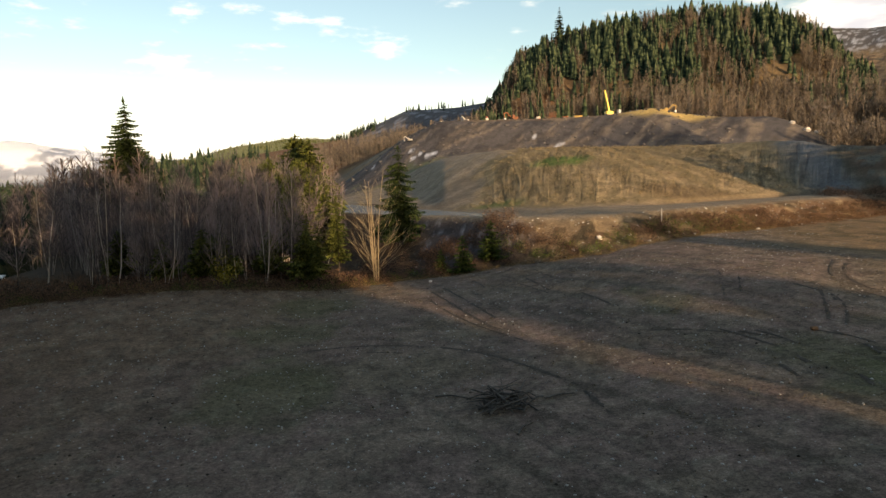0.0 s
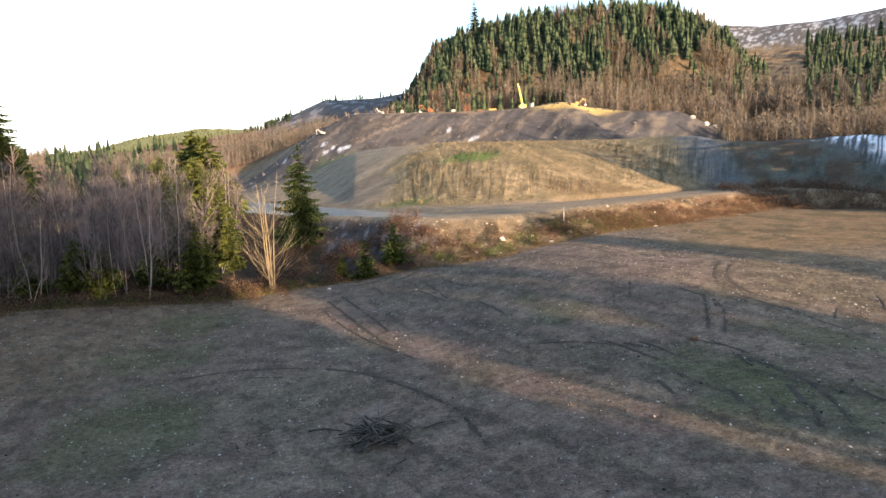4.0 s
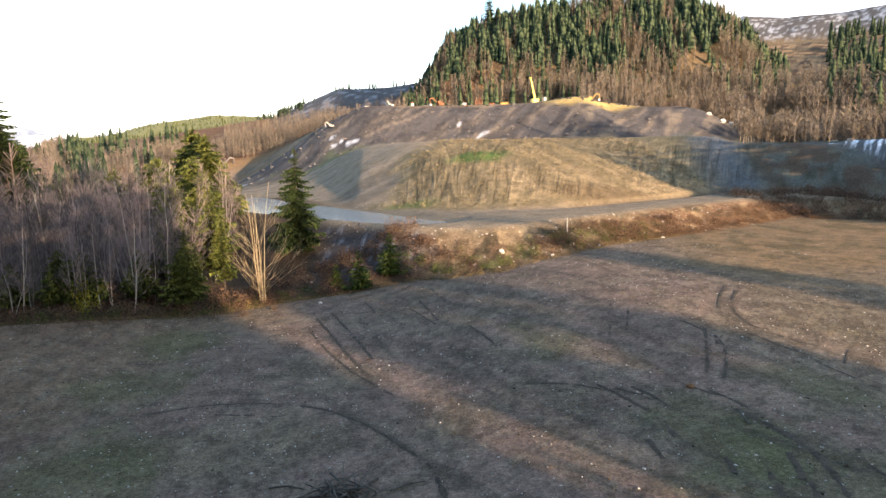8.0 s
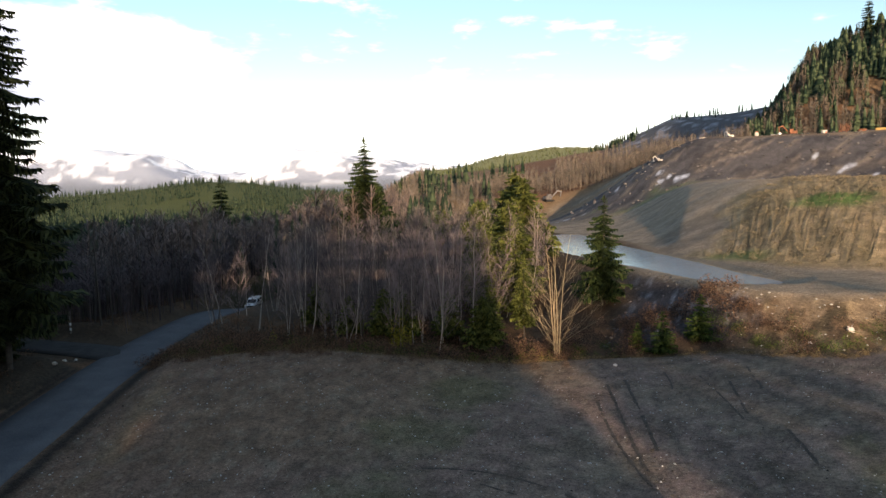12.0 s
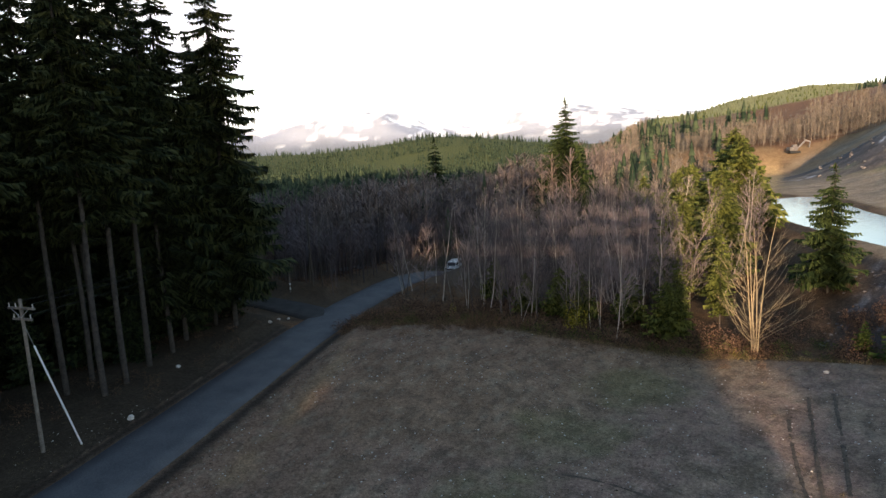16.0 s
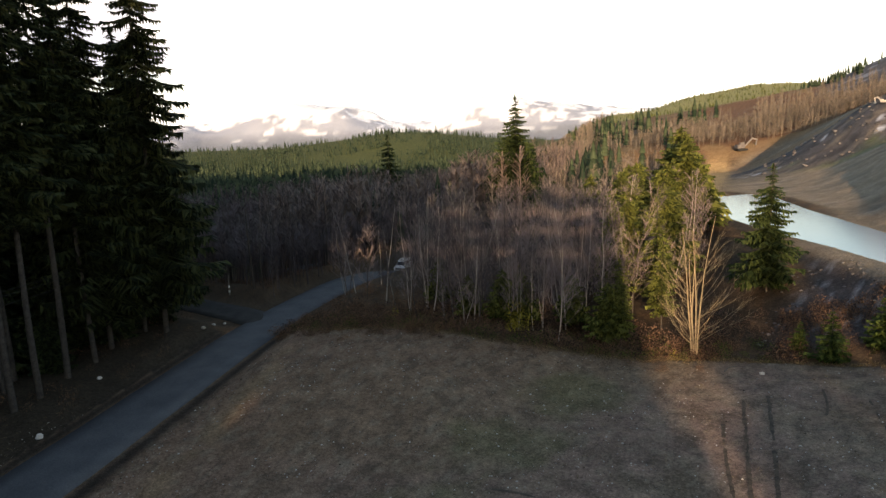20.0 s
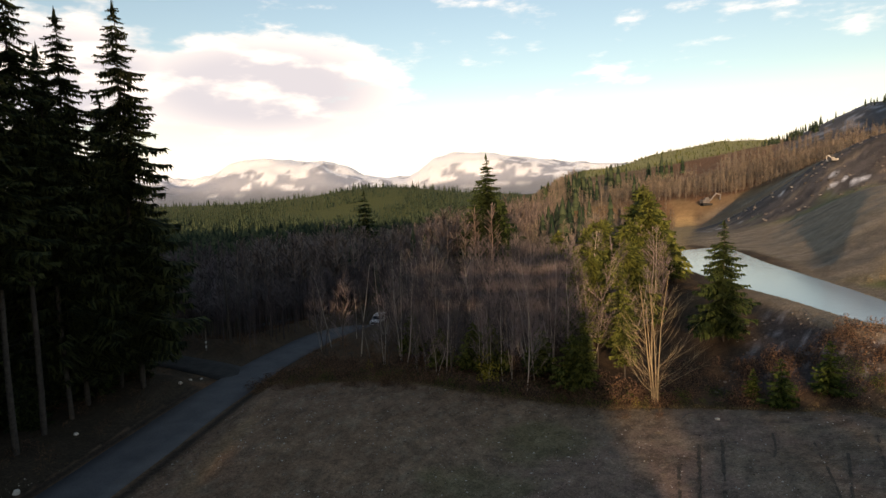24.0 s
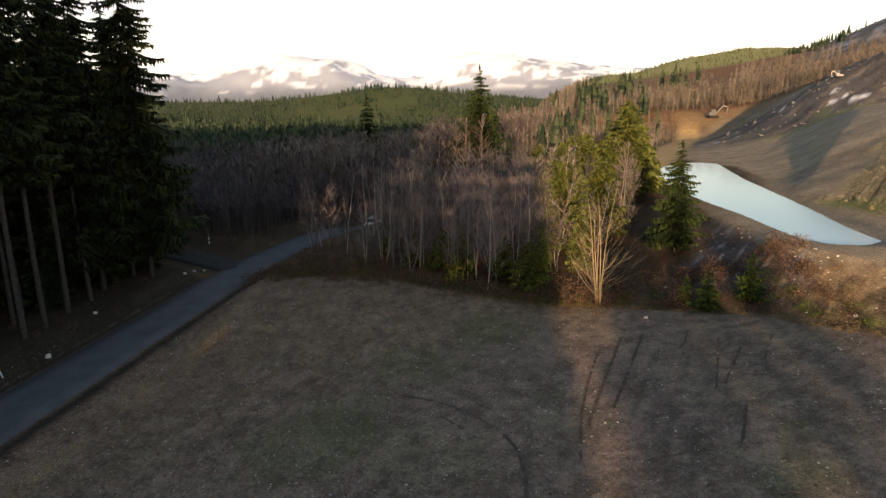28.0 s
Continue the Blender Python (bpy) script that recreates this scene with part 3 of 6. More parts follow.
    lay(shelf * sstep(0.58, 0.66, fbm(x / 3, y / 3, 86)) * 0.8, (0.6, 0.61, 0.66))
    lay(sstep(760, 820, r) * (b > 25), (0.10, 0.092, 0.09))
    lay(sstep(760, 820, r) * (b > 25) * sstep(0.52, 0.7, fbm(x / 4, y / 4, 73)) * 0.6, (0.6, 0.62, 0.68))
    lay(sstep(470, 520, r) * (1 - sstep(650, 720, r)) * sstep(-9, -7, b) * (b < 8), (0.105, 0.098, 0.1))
    lay(sstep(470, 520, r) * (1 - sstep(650, 720, r)) * sstep(-9, -7, b) * (b < 8) * sstep(0.54, 0.66, fbm(x / 7, y / 7, 75)) * 0.5, (0.42, 0.43, 0.48))
    lay(sstep(690, 780, r) * (b > -30) * (b < 6), (0.25, 0.235, 0.10))
    valley = (b < -24) * sstep(95, 140, r)
    lay(valley, (0.06, 0.058, 0.03))
    lay(valley * sstep(600, 900, r), (0.075, 0.085, 0.03))
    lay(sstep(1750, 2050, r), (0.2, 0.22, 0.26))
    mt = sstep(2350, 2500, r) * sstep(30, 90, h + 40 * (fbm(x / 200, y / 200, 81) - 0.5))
    # distance haze is painted into the rock as pale blue-grey
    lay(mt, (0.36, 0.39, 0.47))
    lay(mt * sstep(0.43, 0.475, 0.5 * fbm(x / 230, y / 200, 83) + 0.5 * fbm(x / 60, y / 60, 84) + 0.0014 * (h - 110) - 0.05 * sstep(-42, -39, b)), (0.84, 0.87, 0.93))
    return tone


ARC_RUTS = (
    (-7.7, 40.4, -4.0, 41.3, 0.7, 40.4, 0.2), (0.7, 40.4, 4.2, 37.3, 7.5, 31.3, 0.22), (7.5, 31.3, 7.8, 28.9, 8.0, 27.4, 0.25), (-3.9, 39.8, -1.8, 39.4, 0.3, 38.9, 0.14),
    (-0.1, 55.1, 2.6, 47.4, 6.1, 40.1, 0.2), (-0.1, 59.7, 3.4, 47.7, 4.9, 43.5, 0.2), (33.1, 52.4, 28.9, 45.6, 28.9, 40.8, 0.24), (34.2, 52.2, 30.0, 45.8, 30.2, 41.2, 0.24), (28.9, 40.8, 29.3, 39.2, 30.0, 37.6, 0.22), (30.2, 41.2, 30.6, 40.2, 31.4, 39.2, 0.22),
    (29.7, 39.3, 29.7, 37.2, 30.1, 34.4, 0.16))
MIDDLE_RUTS = (
    (23.1, 51.4, 21.6, 47.3, 20.1, 43.6, 0.14), (23.4, 48.6, 22.1, 45.5, 21.4, 44.0, 0.14), (26.3, 43.0, 24.4, 39.2, 23.0, 36.8, 0.18), (26.3, 41.8, 25.4, 38.9, 23.4, 35.8, 0.18),
    (20.5, 39.0, 20.6, 38.5, 20.8, 37.7, 0.22), (18.6, 36.3, 19.1, 35.1, 19.4, 33.3, 0.2), (16.2, 38.7, 17.5, 36.0, 18.3, 33.3, 0.2), (13.5, 38.8, 15.9, 37.7, 17.5, 35.8, 0.2), (17.7, 36.4, 18.8, 35.0, 19.2, 33.5, 0.18), (25.6, 44.7, 26.2, 42.0, 25.6, 40.3, 0.18), (22.0, 34.6, 22.8, 31.8, 22.0, 27.8, 0.22),
    (20.9, 36.2, 21.6, 34.9, 22.2, 34.0, 0.18), (22.1, 32.4, 22.8, 29.0, 22.3, 26.1, 0.26), (22.3, 26.1, 21.6, 24.4, 20.8, 22.7, 0.26))
SHORT_RUTS = (
    (18.3, 32.6, 18.4, 31.4, 18.2, 30.5, 0.22), (17.0, 30.8, 17.0, 29.8, 16.9, 28.9, 0.2), (19.3, 28.4, 19.1, 27.7, 18.9, 27.1, 0.2), (20.5, 28.0, 20.3, 27.0, 20.0, 26.4, 0.2),
    (20.2, 26.8, 20.0, 25.9, 19.4, 24.9, 0.2), (21.8, 28.1, 21.5, 27.2, 21.0, 26.0, 0.22), (18.9, 26.3, 18.7, 25.6, 18.5, 25.2, 0.18), (21.2, 25.8, 20.7, 24.8, 20.2, 24.0, 0.2),
    (24.5, 27.7, 23.9, 26.2, 24.1, 25.2, 0.16), (29.7, 29.8, 28.0, 27.7, 27.4, 26.1, 0.22), (35.1, 40.5, 32.9, 38.6, 30.9, 36.5, 0.16), (36.9, 40.1, 36.0, 38.6, 35.0, 37.3, 0.16))
EDGE_RUTS = (
    (9.0, 61.5, 9.6, 56.5, 10.0, 53.5, 0.16), (10.4, 65.4, 10.8, 61.9, 11.2, 59.0, 0.16), (3.9, 64.3, 4.6, 61.9, 4.9, 59.4, 0.14), (1.1, 61.3, 2.8, 55.1, 4.8, 47.2, 0.2),
    (0.7, 57.2, 2.0, 52.5, 4.3, 44.7, 0.2), (6.8, 63.1, 8.6, 56.8, 9.7, 52.6, 0.14), (12.0, 50.8, 12.7, 47.7, 13.0, 45.7, 0.16))


def bow(ax, ay, mx, my, bx, by):
    """Points of the parabola through a start, a middle and an end."""
    return [((1 - u) * (1 - 2 * u) * ax + 4 * u * (1 - u) * mx + u * (2 * u - 1) * bx, (1 - u) * (1 - 2 * u) * ay + 4 * u * (1 - u) * my + u * (2 * u - 1) * by) for u in np.linspace(0, 1, 9)]


FAINT = [[(a + 0.13 * (66 - q) + 0.0035 * (66 - q) ** 2 + c * math.sin(q / 9 + a), q) for q in np.arange(66 - d, 24, -3.0)] for a, c, d in ((2.2, 0.3, 4), (5.2, 0.4, 0), (6.8, 0.4, 1), (9.2, 0.5, -2), (12.4, 0.4, 1), (14.0, 0.5, 3), (17.5, 0.6, 2), (19.1, 0.6, 2), (22.0, 0.5, -2), (25.4, 0.7, -4), (27.0, 0.7, -4), (31.0, 0.8, -6), (33.0, 0.8, -5))]
TRACKS = [(bow(*r[:6]), r[6]) for r in ARC_RUTS + MIDDLE_RUTS + SHORT_RUTS + EDGE_RUTS]

bear = np.radians(np.concatenate([np.arange(-86, 31, 0.28), np.arange(31, 48, 0.12), np.arange(48, 52, 0.28), np.arange(52, 272, 4.0)]))
radii = np.concatenate([[0.001, 2.0], 3.5 * 1.0118 ** np.arange(0, 621)])
gx = 8 + radii[:, None] * np.sin(bear)[None]
gy = 6 + radii[:, None] * np.cos(bear)[None]
gz = ground(gx, gy)
nr, na = gx.shape
i, j = np.meshgrid(np.arange(nr - 1), np.arange(na), indexing="ij")
j2 = (j + 1) % na
faces = np.stack([i * na + j, i * na + j2, (i + 1) * na + j2, (i + 1) * na + j], -1).reshape(-1, 4)
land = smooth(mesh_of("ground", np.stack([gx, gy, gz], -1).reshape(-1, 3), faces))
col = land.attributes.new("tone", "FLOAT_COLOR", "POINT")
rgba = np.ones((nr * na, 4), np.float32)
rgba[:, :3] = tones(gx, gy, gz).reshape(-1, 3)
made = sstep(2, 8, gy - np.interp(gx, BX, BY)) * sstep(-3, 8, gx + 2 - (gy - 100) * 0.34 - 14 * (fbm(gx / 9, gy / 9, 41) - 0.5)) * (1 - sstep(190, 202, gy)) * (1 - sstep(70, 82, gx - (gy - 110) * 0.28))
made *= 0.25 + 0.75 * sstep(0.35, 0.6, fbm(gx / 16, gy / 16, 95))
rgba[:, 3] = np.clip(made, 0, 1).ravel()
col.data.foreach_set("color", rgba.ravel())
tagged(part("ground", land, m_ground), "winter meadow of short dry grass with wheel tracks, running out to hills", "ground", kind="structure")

water_mesh = bmesh.new()
cx, cy = np.mean(POND, axis=0)
water_mesh.faces.new([water_mesh.verts.new((cx + (x - cx) * 1.12, cy + (y - cy) * 1.12, WATER)) for x, y in POND])
pool_mesh = bmesh.new()
pool_mesh.faces.new([pool_mesh.verts.new((-85.5 + 2.25 * math.cos(q) + 2.9 * math.sin(q), 91 + 15.5 * math.sin(q), -4.3)) for q in np.linspace(0, 2 * np.pi, 25)[:-1]])
tagged(part("water", pool_mesh, m_water), "narrow backwater glinting between bare trunks", "pond", kind="structure")
tagged(part("water", water_mesh, m_water), "still pale pond that mirrors the bright sky", "pond", kind="structure")


def ribbon(pts, wide, lift, thick=0.12, step=1.5):
    """A road slab along a line, with a crown and side faces."""
    pts = np.asarray(pts, float)
    t = np.concatenate([[0], np.cumsum(np.hypot(*np.diff(pts, axis=0).T))])
    u = np.arange(0, t[-1], step)
    c = np.stack([np.interp(u, t, pts[:, 0]), np.interp(u, t, pts[:, 1])], -1)
    for _ in range(6):
        c[1:-1] = (c[:-2] + 2 * c[1:-1] + c[2:]) / 4
    d = np.gradient(c, axis=0)
    d /= np.linalg.norm(d, axis=1)[:, None]
    side = np.stack([d[:, 1], -d[:, 0]], -1)
    cuts = np.array([-0.5, -0.5, -0.25, 0, 0.25, 0.5, 0.5]) * wide
    lifts = np.array([-thick, 0, 0.04, 0.06, 0.04, 0, -thick])
    wob = 0.18 * (fbm(u / 3, u * 0, 91) - 0.5)
    xy = c[:, None] + side[:, None] * (cuts[None, :, None] + np.sign(cuts)[None, :, None] * wob[:, None, None])
    z = (ground(c[:, 0], c[:, 1]) + lift)[:, None] + lifts[None]
    n, m = len(c), len(cuts)
    i, j = np.meshgrid(np.arange(n - 1), np.arange(m - 1), indexing="ij")
    f = np.stack([i * m + j, i * m + j + 1, (i + 1) * m + j + 1, (i + 1) * m + j], -1).reshape(-1, 4)[:, ::-1]
    return mesh_of("road", np.concatenate([xy, z[..., None]], -1).reshape(-1, 3), f)


tagged(part("road", ribbon(ROAD, 5.4, 0.09), m_road), "narrow grey asphalt road beside the meadow", "road", kind="structure")
tagged(part("road", ribbon(SIDE_ROAD, 4.6, 0.07), m_lane), "dark littered side road under the trees", "road", kind="structure")


# wheel ruts pressed into the turf: ragged strips of dark soil
m_rut = grained("rut_soil", (0.04, 0.032, 0.025), (0.12, 0.094, 0.07), 1.4, 0.95, 0.5, 12.0)


def rut(pts, wide, seed):
    pts = np.asarray(pts, float)
    t = np.concatenate([[0], np.cumsum(np.hypot(*np.diff(pts, axis=0).T))])
    u = np.arange(0, t[-1], 0.12)
    c = np.stack([np.interp(u, t, pts[:, 0]), np.interp(u, t, pts[:, 1])], -1)
    for _ in range(60):
        c[1:-1] = (c[:-2] + 2 * c[1:-1] + c[2:]) / 4
    c += 0.1 * (np.stack([fbm(u / 1.5, u * 0, seed), fbm(u / 1.5, u * 0, seed + 1)], -1) - 0.5)
    d = np.gradient(c, axis=0)
    d /= np.linalg.norm(d, axis=1)[:, None] + 1e-9
    side = np.stack([d[:, 1], -d[:, 0]], -1)
    strong = sstep(0.36, 0.54, 0.6 * fbm(u / 2.6, u * 0, seed + 2) + 0.4 * fbm(u / 0.5, u * 0, seed + 5))
    w0 = wide * (0.1 + 0.68 * strong) * (0.6 + 0.8 * fbm(u / 0.25, u * 0, seed + 3, 2))
    w1 = wide * (0.1 + 0.68 * strong) * (0.6 + 0.8 * fbm(u / 0.25, u * 0, seed + 4, 2))
    xy = np.stack([c - side * w0[:, None], c, c + side * w1[:, None]], 1)
    z = ground(xy[..., 0], xy[..., 1]) + np.array([0.012, 0.035, 0.012])
    keep = np.nonzero(strong[:-1] > 0.12)[0]
    q = np.concatenate([np.stack([keep * 3 + j, keep * 3 + j + 1, keep * 3 + j + 4, keep * 3 + j + 3], -1) for j in (0, 1)])
    return mesh_of("wheel_rut", np.concatenate([xy, z[..., None]], -1).reshape(-1, 3), q[:, ::-1])


for q, (pts, wide) in enumerate(TRACKS):
    tagged(part("wheel_rut", rut(pts, wide * 0.75, q * 11), m_rut), "broken dark wheel rut pressed into the turf", "rut", kind="structure")


# ---- sky backdrop: bright haze and cloud banks low over the mountains ----
m_cloud, n, k, p = material("cloud", (1, 1, 1))
n.remove(p)
co, sep = n.new("ShaderNodeTexCoord"), n.new("ShaderNodeSeparateXYZ")
k.new(co.outputs["Object"], sep.inputs[0])
stretch = n.new("ShaderNodeMapping")
stretch.inputs["Scale"].default_value = (0.00075, 0.00075, 0.0024)
k.new(co.outputs["Object"], stretch.inputs["Vector"])
c1, c2 = n.new("ShaderNodeTexNoise"), n.new("ShaderNodeTexNoise")
c1.inputs["Scale"].default_value, c1.inputs["Detail"].default_value, c1.inputs["Roughness"].default_value = 2.8, 8, 0.58
c2.inputs["Scale"].default_value, c2.inputs["Detail"].default_value = 2.2, 6
for c in (c1, c2):
    k.new(stretch.outputs["Vector"], c.inputs["Vector"])


def ranged(src, a, b, lo=0.0, hi=1.0):
    q = n.new("ShaderNodeMapRange")
    q.interpolation_type = "SMOOTHSTEP"
    for name, v in (("From Min", a), ("From Max", b), ("To Min", lo), ("To Max", hi)):
        q.inputs[name].default_value = v
    k.new(src, q.inputs["Value"])
    return q.outputs["Result"]


def maths(op, a, b):
    q = n.new("ShaderNodeMath")
    q.operation = op
    for s, v in zip(q.inputs, (a, b)):
        if isinstance(v, float):
            s.default_value = v
        else:
            k.new(v, s)
    return q.outputs[0]


haze = ranged(sep.outputs["Z"], 60.0, 800.0, 1.0, 0.0)
def around(bearing, elev, wide, high):
    """1 inside an ellipse of sky, fading to 0."""
    q = n.new("ShaderNodeVectorMath")
    q.operation = "SUBTRACT"
    k.new(co.outputs["Object"], q.inputs[0])
    be, el = radians(bearing), radians(elev)
    q.inputs[1].default_value = (4550 * math.cos(el) * math.sin(be), 4550 * math.cos(el) * math.cos(be), 4550 * math.sin(el))
    s = n.new("ShaderNodeVectorMath")
    s.operation = "MULTIPLY"
    k.new(q.outputs[0], s.inputs[0])
    s.inputs[1].default_value = (1 / (4550 * radians(wide)), 1 / (4550 * radians(wide)), 1 / (4550 * radians(high)))
    d = n.new("ShaderNodeVectorMath")
    d.operation = "LENGTH"
    k.new(s.outputs[0], d.inputs[0])
    return ranged(d.outputs["Value"], 0.4, 1.15, 1.0, 0.0)


patch = maths("MAXIMUM", around(-53.0, 9.8, 14.0, 5.0), maths("MAXIMUM", around(-68.0, 10.0, 11.0, 5.5), around(36.0, 11.0, 9.0, 3.0)))
bank = ranged(maths("ADD", c1.outputs["Fac"], maths("MULTIPLY", patch, 0.42)), 0.54, 0.80)
cover = maths("MAXIMUM", haze, bank)
grey = maths("MULTIPLY", maths("MULTIPLY", ranged(c2.outputs["Fac"], 0.34, 0.52), patch), ranged(sep.outputs["Z"], 260.0, 460.0))
mixc = n.new("ShaderNodeMix")
mixc.data_type = "RGBA"
mixc.inputs["A"].default_value, mixc.inputs["B"].default_value = (0.95, 0.93, 0.92, 1), (0.5, 0.53, 0.62, 1)
k.new(grey, mixc.inputs["Factor"])
em, tr, mixs = n.new("ShaderNodeEmission"), n.new("ShaderNodeBsdfTransparent"), n.new("ShaderNodeMixShader")
k.new(mixc.outputs["Result"], em.inputs["Color"])
em.inputs["Strength"].default_value = 0.95
k.new(cover, mixs.inputs[0])
k.new(tr.outputs[0], mixs.inputs[1])
k.new(em.outputs[0], mixs.inputs[2])
k.new(mixs.outputs[0], n["Material Output"].inputs["Surface"])
bb, ee = np.radians(np.arange(-150, 111, 3.0)), np.radians(np.arange(-4, 44, 2.0))
bg, eg = np.meshgrid(bb, ee, indexing="ij")
dome = np.stack([4550 * np.cos(eg) * np.sin(bg), 4550 * np.cos(eg) * np.cos(bg), 4550 * np.sin(eg)], -1).reshape(-1, 3)
i, j = np.meshgrid(np.arange(len(bb) - 1), np.arange(len(ee) - 1), indexing="ij")
w = len(ee)
tagged(part("backdrop", smooth(mesh_of("backdrop", dome, np.stack([i * w + j, i * w + j + 1, (i + 1) * w + j + 1, (i + 1) * w + j], -1).reshape(-1, 4))), m_cloud), "bright haze and soft cloud banks low in the sky", "sky", kind="structure")

# ---- trees ----
def conifer(seed, high, wide, bare, whorls, per, droop=0.35, steps=9, gap=0.0, lean=0.0, taper=0.8):
    """Trunk and crown meshes of a spruce or fir."""
    g = np.random.default_rng(seed)
    zz = np.linspace(0, high, 12)
    bend = lean * (zz / high) ** 2 * high
    trunk = mesh_of("trunk", *tube(np.stack([bend + 0.12 * np.sin(zz / 4 + seed), 0.12 * np.cos(zz / 5), zz - 0.3 * (zz == 0)], -1), 0.0066 * high * (1 - zz / high) ** 0.8 + 0.02, 8))
    vs, fs, at = [], [], 0
    for w in range(whorls):
        f = (w + g.uniform(-0.4, 0.4)) / whorls
        z = high * (bare + (1 - bare) * f)
        size = wide * (1 - f) ** taper * (0.35 + 0.65 * min(1, f / 0.15 + 0.3)) + 0.12
        for a in np.arange(per) * 2 * np.pi / per + g.uniform(0, 6.3):
            if g.random() < gap:
                continue
            a += g.normal(0, 0.25)
            long = size * g.uniform(0.62, 1.15)
            out = np.array([math.cos(a), math.sin(a), 0])
            across = np.array([-out[1], out[0], 0])
            n = max(3, int(steps * (0.4 + 0.6 * long / wide)))
            s = (np.arange(n) + 0.7) / n
            fall = droop * g.uniform(0.6, 1.3)
            spine = np.array([bend[-1] * (z / high) ** 2, 0, z + g.normal(0, 0.1)]) + out * (s * long)[:, None] + np.array([0, 0, 1.0]) * (long * (-fall * s + 0.45 * fall * s ** 3 + 0.12 * (1 - f)))[:, None]
            twig = long * (0.36 * (1 - s * 0.75) + 0.08) * g.uniform(0.8, 1.2, n)
            back = out * (long / n * 1.6)
            for side in (-1, 1):
                tip = spine + side * across * twig[:, None] * g.uniform(0.7, 1.15, n)[:, None] + out * (twig * 0.6)[:, None] - np.array([0, 0, 1.0]) * (twig * g.uniform(0.1, 0.75, n))[:, None]
                v = np.stack([spine - back * 0.6, spine + back * 0.35, tip], 1).reshape(-1, 3)
                vs.append(v + g.normal(0, 0.03, v.shape))
                fs.append(np.arange(len(v)).reshape(-1, 3) + at)
                at += len(v)
            hang = spine - np.array([0, 0, 1.0]) * (twig * g.uniform(0.5, 1.0, n))[:, None] + out * 0.1 + g.normal(0, 0.08, spine.shape)
            v = np.stack([spine - back * 0.5, spine + back * 0.5, hang], 1).reshape(-1, 3)
            vs.append(v)
            fs.append(np.arange(len(v)).reshape(-1, 3) + at)
            at += len(v)
    for a in np.linspace(0, 6.3, 5)[:4]:
        v = np.array([[bend[-1], 0, high * 1.01], [bend[-1] + 0.25 * math.cos(a), 0.25 * math.sin(a), high * 0.97], [bend[-1] + 0.05, 0.05, high * 0.95]])
        vs.append(v)
        fs.append(np.arange(3).reshape(-1, 3) + at)
        at += 3
    return trunk, mesh_of("crown", np.concatenate(vs), np.concatenate(fs))


def limb(g, start, way, long, thick, depth, out, curve=0.25, sides=3, wander=0.08):
    """Branching bare wood: collects tubes in out by depth."""
    n = 5 if depth == 0 else 3
    pts, d = [np.array(start, float)], np.array(way, float)
    for _ in range(n):
        d = d + g.normal(0, wander, 3) + np.array([0, 0, curve / n])
        d /= np.linalg.norm(d)
        pts.append(pts[-1] + d * long / n)
    pts = np.array(pts)
    out.append((depth, tube(pts, np.linspace(thick, thick * 0.25, n + 1), max(3, sides - depth))))
    return pts, d


def sliver(at, tip, thick):
    """A twig: three long faces that meet in a point."""
    d = np.asarray(tip) - at
    a = np.cross(d, (0.3, 0.5, 0.8))
    a = a / (np.linalg.norm(a) + 1e-9) * thick
    b = np.cross(d, a)
    b = b / (np.linalg.norm(b) + 1e-9) * thick
    return np.array([at + a, at - 0.5 * a + 0.87 * b, at - 0.5 * a - 0.87 * b, tip]), np.array([[0, 1, 3], [1, 2, 3], [2, 0, 3]])


def bare_tree(seed, high, stems=1, spread=0.08, branches=22, low=0.3, twigs=5, thick=0.011, flare=0.7, long=0.26):
    """Trunk (or stems) and twig meshes of a leafless tree."""
    g = np.random.default_rng(seed)
    pieces = []
    for s in range(stems):
        a = g.uniform(0, 6.3)
        tilt = spread * g.uniform(0.4, 1.6)
        way = np.array([math.cos(a) * tilt, math.sin(a) * tilt, 1.0])
        tall = high * g.uniform(0.8, 1.0)
        pts, _ = limb(g, (0.12 * math.cos(a) * (stems > 1), 0.12 * math.sin(a) * (stems > 1), -0.2), way / np.linalg.norm(way), tall, thick * high / stems ** 0.4, 0, pieces, 0.1, 7)
        for _ in range(branches):
            f = low + (0.97 - low) * g.random() ** 0.8
            at = np.array([np.interp(f * (len(pts) - 1), np.arange(len(pts)), pts[:, c]) for c in range(3)])
            b = g.uniform(0, 6.3)
            out_way = np.array([math.cos(b) * flare, math.sin(b) * flare, g.uniform(0.5, 1.1)])
            size = tall * long * (1.15 - f) * g.uniform(0.6, 1.3) + 0.4
            bp, bd = limb(g, at, out_way / np.linalg.norm(out_way), size, thick * high * 0.2 * (1.1 - f) + 0.008, 1, pieces, 0.3, 4)
            for _ in range(twigs):
                h = g.uniform(0.25, 1.0)
                at2 = np.array([np.interp(h * 3, np.arange(4), bp[:, c]) for c in range(3)])
                tw = bd + g.normal(0, 0.5, 3) + np.array([0, 0, 0.35])
                pieces.append((2, sliver(at2, at2 + tw / np.linalg.norm(tw) * size * g.uniform(0.25, 0.6), 0.013)))
    wood = mesh_of("trunk", *joined([p for d, p in pieces if d == 0]))
    boughs = mesh_of("crown", *joined([p for d, p in pieces if d > 0]))
    return smooth(wood), boughs


